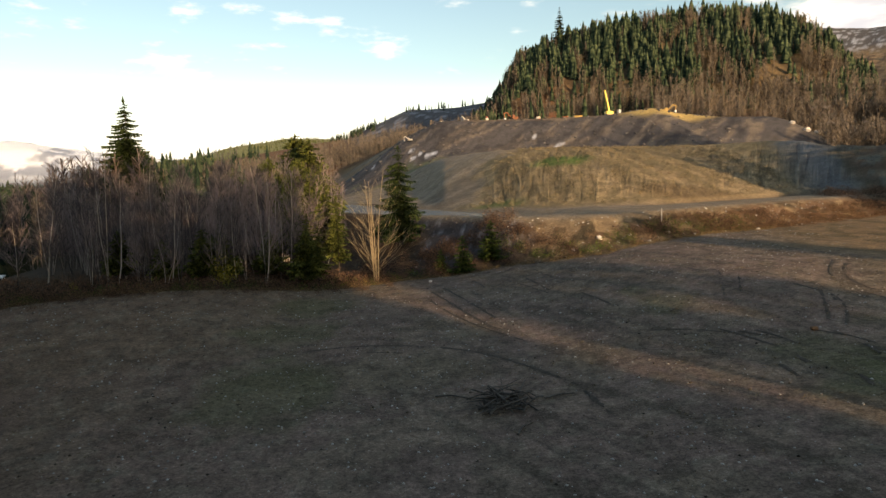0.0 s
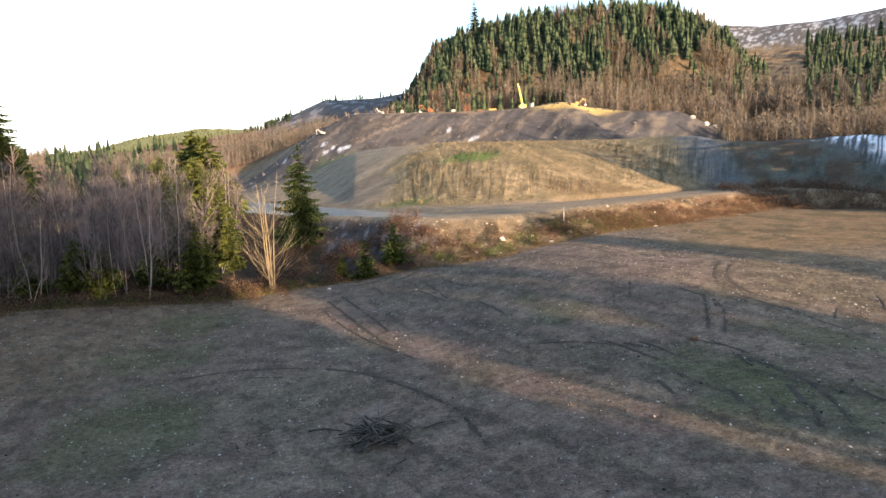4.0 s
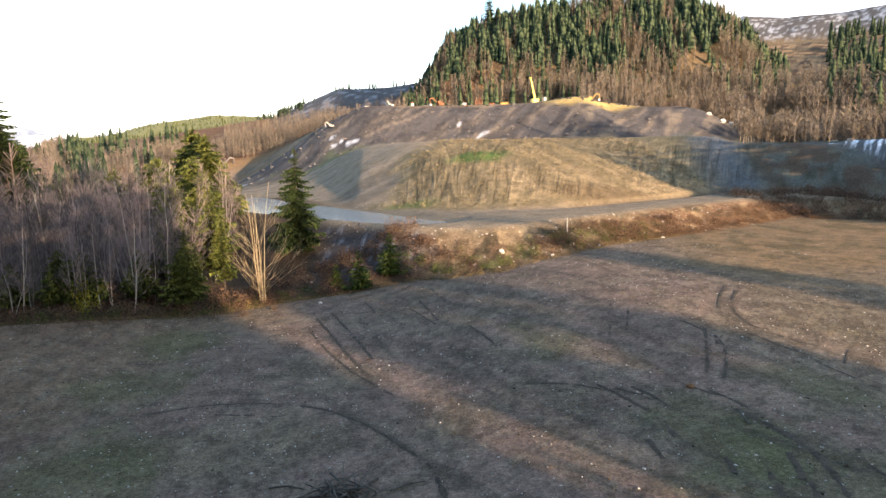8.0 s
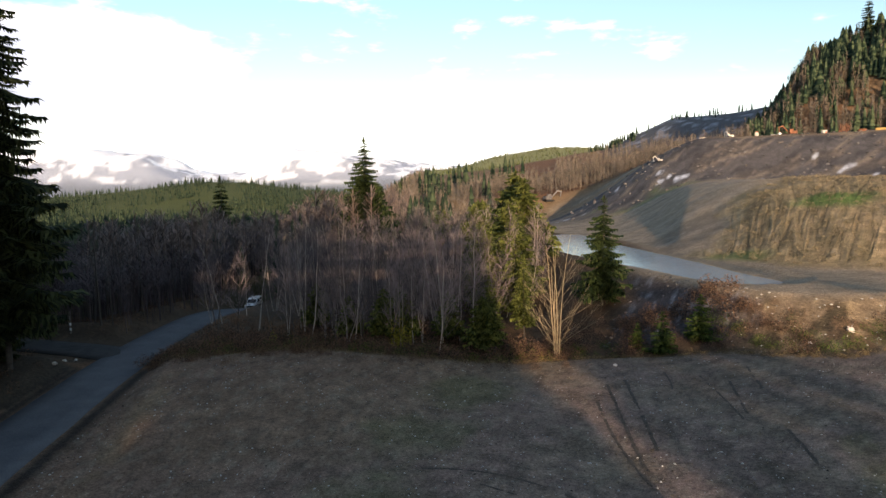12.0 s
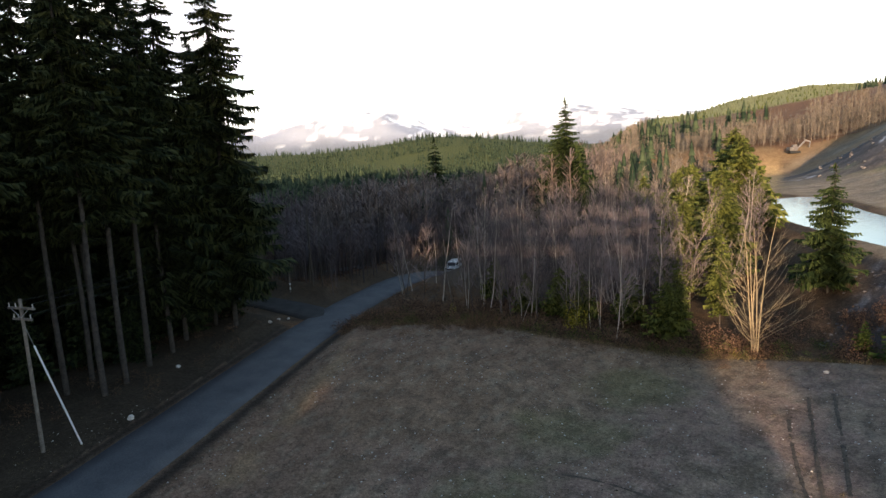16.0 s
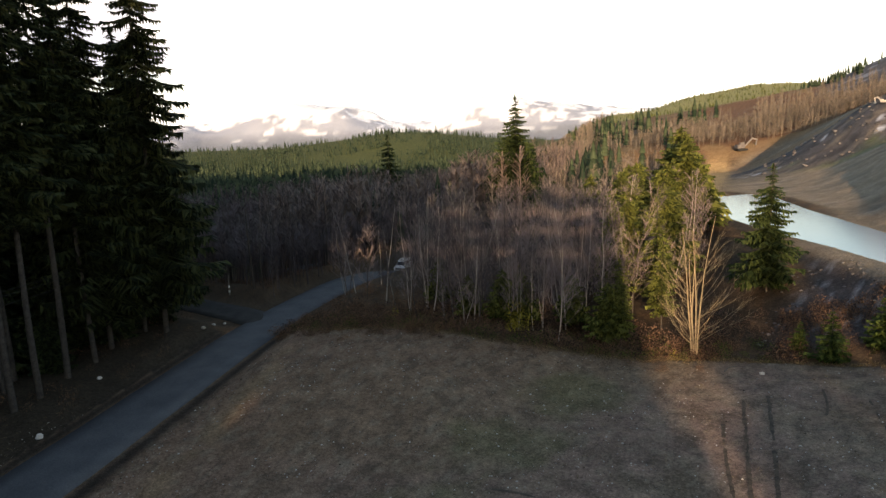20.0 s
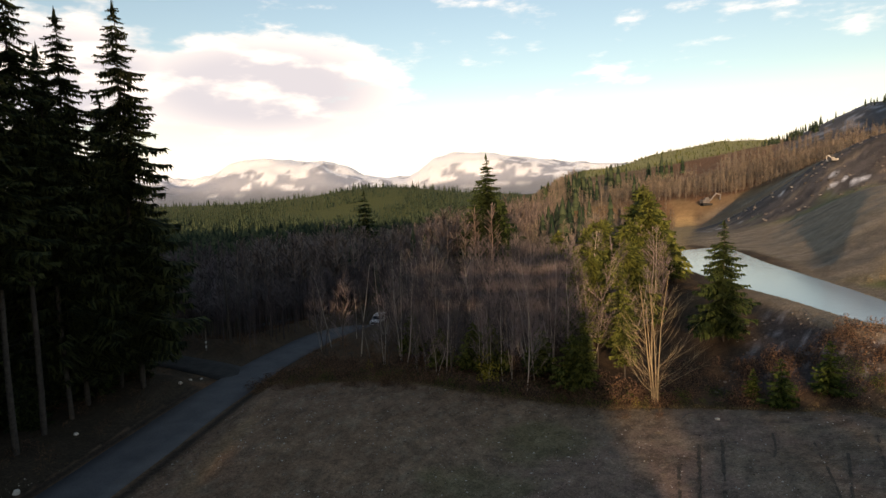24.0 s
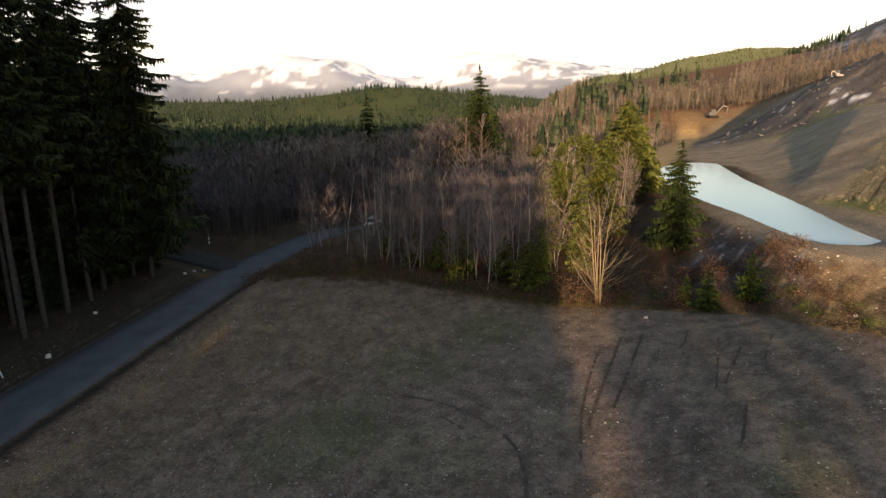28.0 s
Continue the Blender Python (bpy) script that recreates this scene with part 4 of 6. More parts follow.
def plant(name, meshes, materials, names, x, y, high=1.0, rz=0.0, label="", category="tree", group="", lean=(0, 0)):
    ob = thing(name, x, y, float(ground(x, y)) - 0.05, rz, label, category, group)
    ob.matrix_basis = pose(x, y, float(ground(x, y)) - 0.05, lean[0], lean[1], rz) @ Matrix.Scale(high, 4)
    for me, ma, na in zip(meshes, materials, names):
        part(na, me, ma, ob)
    return ob


TC = ("trunk", "crown")
TB = ("trunk", "crown")
tall = [conifer(11, 36, 6.0, 0.10, 60, 9, 0.5, 22, 0.36, 0, 0.68), conifer(12, 36, 4.2, 0.38, 46, 7, 0.55, 19, 0.28, 0, 0.65), conifer(13, 36, 3.8, 0.46, 40, 7, 0.6, 19, 0.34, 0, 0.6)]
DARK_TALL = "tall dark spruce with drooping limbs beside the road"
BARE_TALL = "tall dark conifer with a bare lower trunk and ragged crown"
near_row = ((-49.5, 43.3, 1.06, 0, 20), (-50.5, 38.5, 1.03, 0, 70), (-46.5, 33.2, 1.07, 2, 130), (-43.8, 30.2, 1.02, 1, 200), (-42.3, 28.0, 1.0, 2, 260), (-45.2, 26.0, 0.96, 2, 310), (-50, 30, 1.04, 2, 15), (-48, 22, 1.0, 1, 95), (-56, 27, 1.05, 0, 140), (-60, 40, 0.98, 0, 185), (-43, 21, 0.95, 2, 230), (-52, 17, 1.0, 0, 275), (-64, 33, 1.02, 0, 330))
far_row = ((-58, 45, 0.86, 0, 25), (-62, 20, 1.0, 0, 75), (-48.5, 36, 0.93, 1, 290), (-52, 42.5, 0.8, 0, 120), (-47, 28.5, 0.9, 1, 45), (-68, 44, 0.95, 0, 220), (-70, 28, 1.0, 0, 160), (-66, 14, 1.0, 0, 100), (-56, 10, 1.0, 0, 300), (-46, 15, 1.0, 1, 340), (-41, 14, 1.0, 0, 280), (-75, 38, 0.95, 0, 65), (-65, 50, 0.75, 0, 200))
for x, y, high, kind, rz in near_row + far_row:
    plant("conifer", tall[kind], (m_bark, m_needle_tall), TC, x, y, high, rz, DARK_TALL if kind == 0 else BARE_TALL, group="tall roadside conifers")

# unseen trees added out of view to shade meadow and bank, gaps for sun
back_tree = conifer(17, 36, 5.6, 0.03, 40, 9, 0.42, 7)
ux, uy = -0.5, 0.866
rows_s = [(s, -46 - 9 * (q % 3), 1.0 + 0.06 * ((q * 7) % 3)) for q, s in enumerate(np.arange(-60, 22.6, 2.6))]
rows_s += [(s, -6 + 6 * (q % 3), (0.95 if s > 152 else 0.8) + 0.05 * (q % 2)) for q, s in enumerate(np.arange(113, 182, 2.7))]
rows_s = [q for q in rows_s if abs(q[0] + 4.7) > 2.7]
rows_s += [(22.0, -57, 0.84), (26.2, -27, 0.19), (28.0, -30, 0.21), (30.0, -30, 0.2), (31.3, -60, 0.9), (34.6, -72, 0.84), (38.6, -66, 0.8), (43, -64, 0.86), (59.6, -64, 0.8), (62.6, -70, 0.74)]
rows_s = [(s, r, high * (1.3 if s < 3 else 1.0)) for s, r, high in rows_s]
for s, r, high in rows_s:
    plant("conifer", back_tree, (m_bark, m_needle), TC, 0.866 * s + ux * r, 0.5 * s + uy * r, high, s * 37, "unseen dark spruce out of view, placed to cast shade", group="spruces behind the meadow")

lone = conifer(21, 26, 9.2, 0.06, 46, 9, 0.36, 18, 0.16, 0.0, 0.95)
plant("spruce", lone, (m_bark, m_needle_lit), TC, -53.4, 112.6, 1.02, 30, "tall pointed spruce standing above the bare trees")
plant("spruce", conifer(22, 21, 5.0, 0.1, 34, 7, 0.35, 9, 0.10), (m_bark, m_needle_lit), TC, -122, 148.5, 1.45, 80, "ragged spruce rising above the bare woods")
plant("fir", conifer(23, 13.2, 3.9, 0.07, 36, 8, 0.42, 16, 0.4, 0.0, 0.72), (m_bark, m_needle_lit), TC, -4.4, 84.5, 1.0, 10, "full green fir beside the bare alder")
young = conifer(24, 4.2, 1.6, 0.03, 16, 6, 0.2, 6)
for x, y, high in ((3.3, 71.6, 1.0), (6.6, 73.4, 1.1), (0.8, 73.0, 0.6)):
    plant("fir", young, (m_bark, m_young), TC, x, y, high, x * 50, "young bright green fir in the ditch", group="young firs")
green_tall = conifer(25, 13.2, 4.8, 0.2, 30, 8, 0.5, 10, 0.25, 0.0, 0.55)
for x, y, high in ((-20, 86, 0.95), (-23, 90, 1.05), (-17, 89, 0.95), (-24.5, 96, 1.1), (-20, 96, 1.05), (-27, 88, 0.9), (-26, 102, 1.1), (-30, 96, 1.0), (-28, 108, 1.05), (-22, 103, 1.0), (-18.5, 82, 0.85), (-21, 64.2, 0.4), (-22.3, 65, 0.35), (-20.5, 107, 1.15), (-23, 112.5, 1.15), (-25, 117, 1.2), (-27, 123, 1.1)):
    plant("hemlock", green_tall, (m_bark, m_hemlock), TC, x, y, high, x * 77, "yellow-green hemlock among bare trunks", group="hemlocks at the wood's edge")

slim = conifer(26, 13, 2.5, 0.18, 30, 6, 0.5, 9, 0.25, 0.0, 0.6)
for x, y, high in ((-12.8, 76, 0.95), (-15.8, 73, 0.9), (-10.8, 72.5, 0.7), (-13.5, 69, 0.55), (-11.8, 66, 0.5), (-18.2, 76.5, 0.85), (-21.6, 64.6, 0.45)):
    plant("hemlock", slim, (m_bark, m_hemlock), TC, x, y, high, x * 77, "slim yellow-green hemlock beside bare trunks", group="slim hemlocks")

for x, y, high in ((-22.7, 63.3, 0.42), (-13.0, 65.6, 0.45), (-17.0, 66.5, 0.4), (-26.5, 63.0, 0.35), (-31.5, 64.5, 0.4)):
    plant("hemlock", green_tall, (m_bark, m_needle_lit), TC, x, y, high, x * 57, "bushy dark green hemlock under bare birches", group="bushy hemlocks")

alder = thing("alder", -6.1, 67.7, float(ground(-6.1, 67.7)) - 0.05, 0, "leafless many-stemmed pale alder lit by the sun", "tree")
g = np.random.default_rng(31)
for q in range(5):
    a = q * 1.257 + g.normal(0, 0.2)
    tilt = (0.02, 0.06, 0.08, 0.05, 0.1)[q]
    tall_ = (12.4, 11.2, 10.2, 11.6, 9.4)[q]
    way = np.array([math.cos(a) * tilt, math.sin(a) * tilt, 1.0])
    pieces = []
    pts, _ = limb(g, (0.2 * math.cos(a), 0.2 * math.sin(a), -0.2), way / np.linalg.norm(way), tall_, 0.072, 0, pieces, 0.1, 7, 0.03)
    for _ in range(15):
        f = 0.14 + 0.76 * g.random() ** 1.2
        at = np.array([np.interp(f * (len(pts) - 1), np.arange(len(pts)), pts[:, c_]) for c_ in range(3)])
        b_ = a + g.normal(0, 1.0)
        out_way = np.array([math.cos(b_), math.sin(b_), g.uniform(0.4, 0.85)])
        size = 5.6 * (1.02 - f) ** 0.75 * g.uniform(0.7, 1.15) + 0.5
        bp_, bd_ = limb(g, at, out_way / np.linalg.norm(out_way), size, 0.023 * (1.25 - f), 1, pieces, 0.5, 4)
        for _ in range(7):
            h_ = g.uniform(0.25, 0.95)
            at2 = np.array([np.interp(h_ * 3, np.arange(4), bp_[:, c_]) for c_ in range(3)])
            tw = bd_ + g.normal(0, 0.4, 3) + np.array([0, 0, 0.3])
            pieces.append((2, sliver(at2, at2 + tw / np.linalg.norm(tw) * size * g.uniform(0.2, 0.45), 0.011)))
    stem = part("stem", smooth(mesh_of("stem", *pieces[0][1])), m_alder, alder)
    part("crown", mesh_of("crown", *joined([p_ for d_, p_ in pieces if d_ > 0])), m_alder, stem)

groves = [bare_tree(40 + q, 13, 1 + (q % 3 == 2), 0.07, 42 if q % 3 < 2 else 22, 0.12, 11, 0.0058, 0.75, 0.27) for q in range(7)]
spots = 0
g = np.random.default_rng(5)
while spots < 270:
    x, y = g.uniform(-50, -3), g.uniform(60, 112)
    d = y - float(np.interp(x, EX, EY))
    if d < 2.5 or line_dist(np.array(x), np.array(y), ROAD) < 6 or (x > -14 and g.random() < 0.75) or x > -9 or fbm(x / 6, y / 6, 88) < g.uniform(0.34, 0.6) or g.random() < (d - 26) / 60 or math.hypot(x + 6, y - 68) < 6.5 or inside(np.array(x), np.array(y), POND) or (x > -22 and y > 96) or (x > -12.5 and y > 72):
        continue
    plant("birch", groves[spots % 7], (m_pale_bark, m_twig), TB, x, y, g.uniform(0.55, 1.12) * (0.75 + 0.25 * min(1, d / 8)), g.uniform(0, 360), "slender leafless birch with pale bark", group="bare birches", lean=(g.normal(0, 3.5), g.normal(0, 3.5)))
    spots += 1
for x, y, high in ((-32.4, 60.6, 0.62), (-20.6, 62.8, 0.5), (-21.6, 63.2, 0.62)):
    plant("willow", groves[5], (m_pale_bark, m_twig), TB, x, y, high, x * 31, "leaning leafless tree at the meadow's edge", group="edge trees", lean=(0, -5))


# ---- woods too far or too many to count ----
def scatter(name, templates, xs, ys, highs, material_, label, category, squash=0.25, sink=0.1):
    g = np.random.default_rng(len(xs))
    pieces = []
    zs = ground(xs, ys)
    for q, (v, f) in enumerate(templates):
        pick = np.arange(q, len(xs), len(templates))
        if not len(pick):
            continue
        a = g.uniform(0, 6.3, len(pick))
        wide = highs[pick] * g.uniform(1 - squash, 1 + squash, len(pick))
        c, s = np.cos(a) * wide, np.sin(a) * wide
        vx = xs[pick][:, None] + v[None, :, 0] * c[:, None] - v[None, :, 1] * s[:, None]
        vy = ys[pick][:, None] + v[None, :, 0] * s[:, None] + v[None, :, 1] * c[:, None]
        vz = zs[pick][:, None] - sink + v[None, :, 2] * highs[pick][:, None]
        allv = np.stack([vx, vy, vz], -1).reshape(-1, 3)
        allf = (f[None] + (np.arange(len(pick)) * len(v))[:, None, None]).reshape(-1, 3)
        pieces.append((allv, allf))
    return tagged(part(name, mesh_of(name, *joined(pieces)), material_), label, category, kind="stuff")


def spire(seed, tiers=7, sides=7, wide=0.15):
    """A small conifer one unit high: ragged skirts."""
    g = np.random.default_rng(seed)
    vs, fs, at = [], [], 0
    for t in range(tiers):
        z0 = 0.08 + 0.86 * t / tiers
        rad = wide * (1 - t / tiers) ** 0.85 + 0.015
        n = sides * 2
        a = np.arange(n) * 2 * np.pi / n + g.uniform(0, 6)
        rr = rad * np.where(np.arange(n) % 2, 0.5, 1.0) * g.uniform(0.75, 1.2, n)
        ring = np.stack([rr * np.cos(a), rr * np.sin(a), z0 + 0.03 - 0.25 * rr + g.normal(0, 0.008, n)], -1)
        v = np.concatenate([ring, [[0, 0, min(1.0, z0 + 0.24)]]])
        f = np.stack([np.arange(n), (np.arange(n) + 1) % n, np.full(n, n)], -1)
        vs.append(v)
        fs.append(f + at)
        at += len(v)
    return np.concatenate(vs), np.concatenate(fs)


def whisk(seed, n=54, thin=0.005, low=0.15):
    """A small leafless tree one unit high: a stem and a fan of slivers."""
    g = np.random.default_rng(seed)
    vs, fs = tube(np.array([[0, 0, 0], [g.normal(0, 0.02), 0, 0.5], [g.normal(0, 0.03), 0, 1.0]]), [0.0095, 0.0065, 0.002], 3)
    vs, fs = [vs], [fs]
    at = len(vs[0])
    for _ in range(n):
        a, z = g.uniform(0, 6.3), g.uniform(low, 0.95)
        d = np.array([math.cos(a), math.sin(a), 0])
        long = 0.2 * (1.1 - z) + 0.07
        tip = d * long * g.uniform(0.45, 1.0) + np.array([0, 0, z + long * g.uniform(0.25, 0.8)])
        side = np.array([-d[1], d[0], 0]) * thin
        v = np.stack([[0, 0, z] - side, [0, 0, z] + side, tip + side * 1.5, tip - side * 1.5])
        vs.append(v)
        fs.append(np.array([[0, 1, 2], [0, 2, 3]]) + at)
        at += 4
    return np.concatenate(vs), np.concatenate(fs)


fine_whisks = [whisk(70 + q, 76, 0.003) for q in range(5)]
spires, whisks = [spire(q) for q in range(5)], [whisk(q) for q in range(6)]


def sector(g, n, b0, b1, r0, r1, power=0.5):
    b = np.radians(g.uniform(b0, b1, n))
    r = (r0 ** (2 * power) + g.random(n) * (r1 ** (2 * power) - r0 ** (2 * power))) ** (1 / (2 * power))
    return r * np.sin(b), r * np.cos(b)


def kept(x, y, ok):
    return x[ok], y[ok]


# pale trunks that stand out of the dark woods
x, y = g.uniform(-104, -54, 900), g.uniform(56, 128, 900)
away = line_dist(x, y, ROAD)
x, y = kept(x, y, (away > 5) & (away < 40) & (x < np.interp(y, BEND_Y, BEND_X) - 3) & (line_dist(x, y, SIDE_ROAD) > 6) & (np.hypot((x + 85.5 - 0.15 * (y - 91)) / 4, (y - 91) / 17) > 1) & (g.random(900) < 0.35))
a, c = g.uniform(-62, -24, 120), g.uniform(100, 150, 120)
a, c = kept(a, c, (a < np.interp(c, [100, 140, 250], [-30, -42, -70])) & (line_dist(a, c, ROAD) > 8))
x, y = np.concatenate([x, a]), np.concatenate([y, c])
scatter("bare_woods", [whisk(90 + q, 14, 0.0022, 0.4) for q in range(5)], x, y, g.uniform(7, 13, len(x)), m_pale_bark, "pale straight trunks of leafless alders", "forest")
# valley conifers
x, y = sector(g, 13000, -86, -20, 430, 1500, 0.36)
r, b = np.hypot(x, y), np.degrees(np.arctan2(x, y))
x, y = kept(x, y, (fbm(x / 90, y / 90, 7) > 0.33) & ((b < -30) & (r > np.interp(b, [-60, -48, -40], [430, 520, 640]))) & (np.hypot(x + 310, y - 257) > 20))
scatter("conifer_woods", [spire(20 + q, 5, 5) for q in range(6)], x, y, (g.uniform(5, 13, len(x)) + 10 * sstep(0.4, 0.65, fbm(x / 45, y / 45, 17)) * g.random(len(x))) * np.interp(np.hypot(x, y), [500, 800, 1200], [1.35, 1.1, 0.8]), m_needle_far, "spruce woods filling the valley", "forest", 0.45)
x, y = g.uniform(-135, -76, 420), g.uniform(-10, 46, 420)
x, y = kept(x, y, (np.minimum(line_dist(x, y, ROAD), line_dist(x, y, SIDE_ROAD)) > 6) & (x < -34 - 0.45 * y))
scatter("conifer_woods", spires, x, y, g.uniform(12, 24, len(x)), m_needle, "dark spruce woods behind the roadside conifers", "forest")
# oversized woods out of view, added to keep the valley in shade
ss, rr = g.uniform(-430, -58, 620), g.uniform(-70, 20, 620)
scatter("conifer_woods", spires, 0.866 * ss - 0.5 * rr, 0.5 * ss + 0.866 * rr, g.uniform(48, 64, len(ss)), m_needle, "unseen spruce woods out of view, placed to shade the valley", "forest")
# dark bare woods beyond the road
x, y = sector(g, 5200, -82, -28, 78, 560, 0.42)
x, y = kept(x, y, (np.minimum(line_dist(x, y, ROAD), line_dist(x, y, SIDE_ROAD)) > 7) & (x < -52 - 0.0 * y) & ((y > 62) | (x < -80)))
verge = (line_dist(x, y, ROAD) < 36) & (y < 108) & (y > 52)
x, y = kept(x, y, ~verge)
x, y = kept(x, y, (np.degrees(np.arctan2(x, y)) < -47) | (np.hypot(x, y) < 175))
x, y = kept(x, y, (np.hypot(x, y) < 230) | (np.abs(np.degrees(np.arctan2(x - 14, y - 13)) + 53.0) > 1.3))
near = np.hypot(x, y) < 230
scatter("bare_woods", fine_whisks, x[near], y[near], g.uniform(7.5, 14, int(near.sum())), m_twig_shade, "dark leafless thicket along the road", "forest")
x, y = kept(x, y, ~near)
scatter("bare_woods", whisks, x, y, g.uniform(9, 16, len(x)), m_twig_shade, "dark leafless woods beyond the road", "forest")
x, y = g.uniform(-100, -50, 2600), g.uniform(54, 110, 2600)
away = line_dist(x, y, ROAD)
x, y = kept(x, y, (away > 4.2) & (away < 38) & (x < np.interp(y, BEND_Y, BEND_X)) & (line_dist(x, y, SIDE_ROAD) > 6) & (np.hypot((x + 85.5 - 0.15 * (y - 91)) / 4, (y - 91) / 17) > 1) & (g.random(2600) < 0.5))
scatter("bare_woods", [whisk(80 + q, 90, 0.0024, 0.42) for q in range(5)], x, y, g.uniform(4.5, 8.5, len(x)), m_twig_shade, "slim leafless alders crowding the road and the backwater", "forest")
x, y = g.uniform(-80, -46, 900), g.uniform(53, 104, 900)
away = line_dist(x, y, ROAD)
verge_x, verge_y = kept(x, y, (away > 4) & (away < 17) & (x < np.interp(y, BEND_Y, BEND_X)) & (line_dist(x, y, SIDE_ROAD) > 5))
x, y = sector(g, 3600, -48, -24, 118, 620, 0.36)
x, y = kept(x, y, (line_dist(x, y, ROAD) > 8) & (x < np.interp(y, [100, 140, 250, 500], [-30, -42, -70, -130])))
near = np.hypot(x, y) < 260
scatter("bare_woods", fine_whisks, x[near], y[near], g.uniform(11, 18, int(near.sum())), m_twig_warm, "tall brown leafless woods behind the birches", "forest")
x, y = kept(x, y, ~near)
scatter("bare_woods", whisks, x, y, g.uniform(9, 14, len(x)), m_twig_far, "brown leafless woods running out to the valley spruces", "forest")
# bare woods behind the birches, along the pond's far side
x, y = sector(g, 1900, -33, -6, 108, 520, 0.45)
xv = np.interp(y, [100, 120, 140, 250, 365, 500], [-22, -28, -30, -56, -90, -116])
x, y = kept(x, y, x < xv - 6)
scatter("bare_woods", fine_whisks, x, y, g.uniform(6, 12, len(x)) * np.interp(y, [120, 260, 500], [1.0, 0.7, 0.5]), m_twig_far, "leafless brown woods beyond the birches", "forest")
x, y = sector(g, 260, -40, -14, 130, 480, 0.5)
xv = np.interp(y, [100, 120, 140, 250, 365, 500], [-22, -28, -30, -56, -90, -116])
x, y = kept(x, y, x < xv - 14)
scatter("conifer_woods", spires, x, y, g.uniform(8, 16, len(x)), m_needle_far, "scattered spruces in the bare woods", "forest")
x, y = sector(g, 60, -29.5, -24.5, 300, 380, 0.5)
scatter("conifer_woods", spires, x, y, g.uniform(10, 15, len(x)), m_needle, "clump of dark spruces above the bare woods", "forest")
# the wooded hill
x, y = sector(g, 6000, 3.2, 34.5, 330, 470, 0.5)
hh = ground(x, y)
r = np.hypot(x, y)
edge = 376 + 90 * (fbm(x / 30, y / 30, 19) - 0.5)
thin = fbm(x / 11, y / 11, 33)
a, c = kept(x, y, (r > edge) & (hh > 40) & (thin < 0.42))
scatter("bare_woods", whisks, a, c, g.uniform(6, 13, len(a)), m_twig_far, "pale leafless trees among the hill's spruces", "forest")
a, c = kept(x, y, (r > edge) & (hh > 40) & (thin >= 0.42))
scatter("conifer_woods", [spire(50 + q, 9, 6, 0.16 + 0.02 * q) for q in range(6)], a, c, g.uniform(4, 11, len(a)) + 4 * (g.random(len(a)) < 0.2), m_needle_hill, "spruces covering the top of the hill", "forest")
b = np.degrees(np.arctan2(x, y))
a, c = kept(x, y, (r <= edge + 8) & (fbm(x / 18, y / 18, 29) > 0.47) & ((np.abs(r - 318 - (b - 20) * 1.3) > 6) | (b < 12)))
a, c = kept(a, c, np.arange(len(a)) % 3 > 0)
scatter("bare_woods", whisks, a, c, g.uniform(5, 15, len(a)), m_twig_far, "tall leafless trees on the hill's lower slope", "forest")
a, c = x[::14], y[::14]
a, c = kept(a, c, (r[::14] < edge[::14]))
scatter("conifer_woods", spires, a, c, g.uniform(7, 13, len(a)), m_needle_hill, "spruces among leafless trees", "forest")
b0 = math.radians(11.0)
plant("spruce", conifer(27, 20, 4.2, 0.05, 26, 7, 0.3, 8), (m_bark, m_needle), TC, 421 * math.sin(b0), 421 * math.cos(b0), 1.3, 0, "single tall spruce above the hill's shoulder")
x, y = sector(g, 800, 31, 52, 232, 285, 0.5)
scatter("bare_woods", whisks, x, y, g.uniform(4, 12, len(x)), m_twig_far, "brown leafless trees behind the shaded fill", "forest")
# brown woods to the side of the working floor
x, y = sector(g, 2200, 19, 52, 280, 345, 0.5)
b = np.degrees(np.arctan2(x, y))
x, y = kept(x, y, (fbm(x / 14, y / 14, 37) > 0.4) & ((np.abs(np.hypot(x, y) - 318 - (b - 20) * 1.3) > 6) | (b > 32)))
scatter("bare_woods", whisks, x, y, g.uniform(5, 14, len(x)), m_twig_far, "dense brown leafless woods", "forest")
x, y = sector(g, 420, 37, 52, 300, 640, 0.5)
scatter("conifer_woods", spires, x, y, g.uniform(9, 17, len(x)), m_needle_far, "spruces above the brown woods", "forest")
# ridges further off
x, y = sector(g, 420, -9.5, 5, 560, 640, 0.5)
x, y = kept(x, y, (np.degrees(np.arctan2(x, y)) < -5.5) | (g.random(len(x)) < 0.12))
scatter("conifer_woods", spires, x, y, g.uniform(3.5, 8, len(x)), m_needle_far, "dark spruces on a far ridge", "forest")
x, y = sector(g, 1500, -20, 4, 300, 520, 0.5)
x, y = kept(x, y, (x > np.interp(y, [250, 365, 500, 700], [-50, -84, -110, -150]) + 6) & (fbm(x / 40, y / 40, 39) > 0.45))
scatter("bare_woods", whisks, x, y, g.uniform(5, 10, len(x)), m_twig_far, "reddish leafless scrub on the slope", "forest")
x, y = g.uniform(-108, -12, 900), g.uniform(290, 352, 900)
x, y = kept(x, y, (y > 292 + 0.12 * (x + 60)) & (np.hypot(x + 60.5, y - 285.5) > 7))
scatter("bare_woods", whisks, x, y, g.uniform(4, 8.5, len(x)), m_twig_far, "reddish leafless woods behind the far track", "forest")
x, y = sector(g, 1300, -30, -3, 640, 1120, 0.5)
scatter("conifer_woods", spires, x, y, g.uniform(2, 5, len(x)), m_hemlock, "young plantation on a rounded hill", "forest")


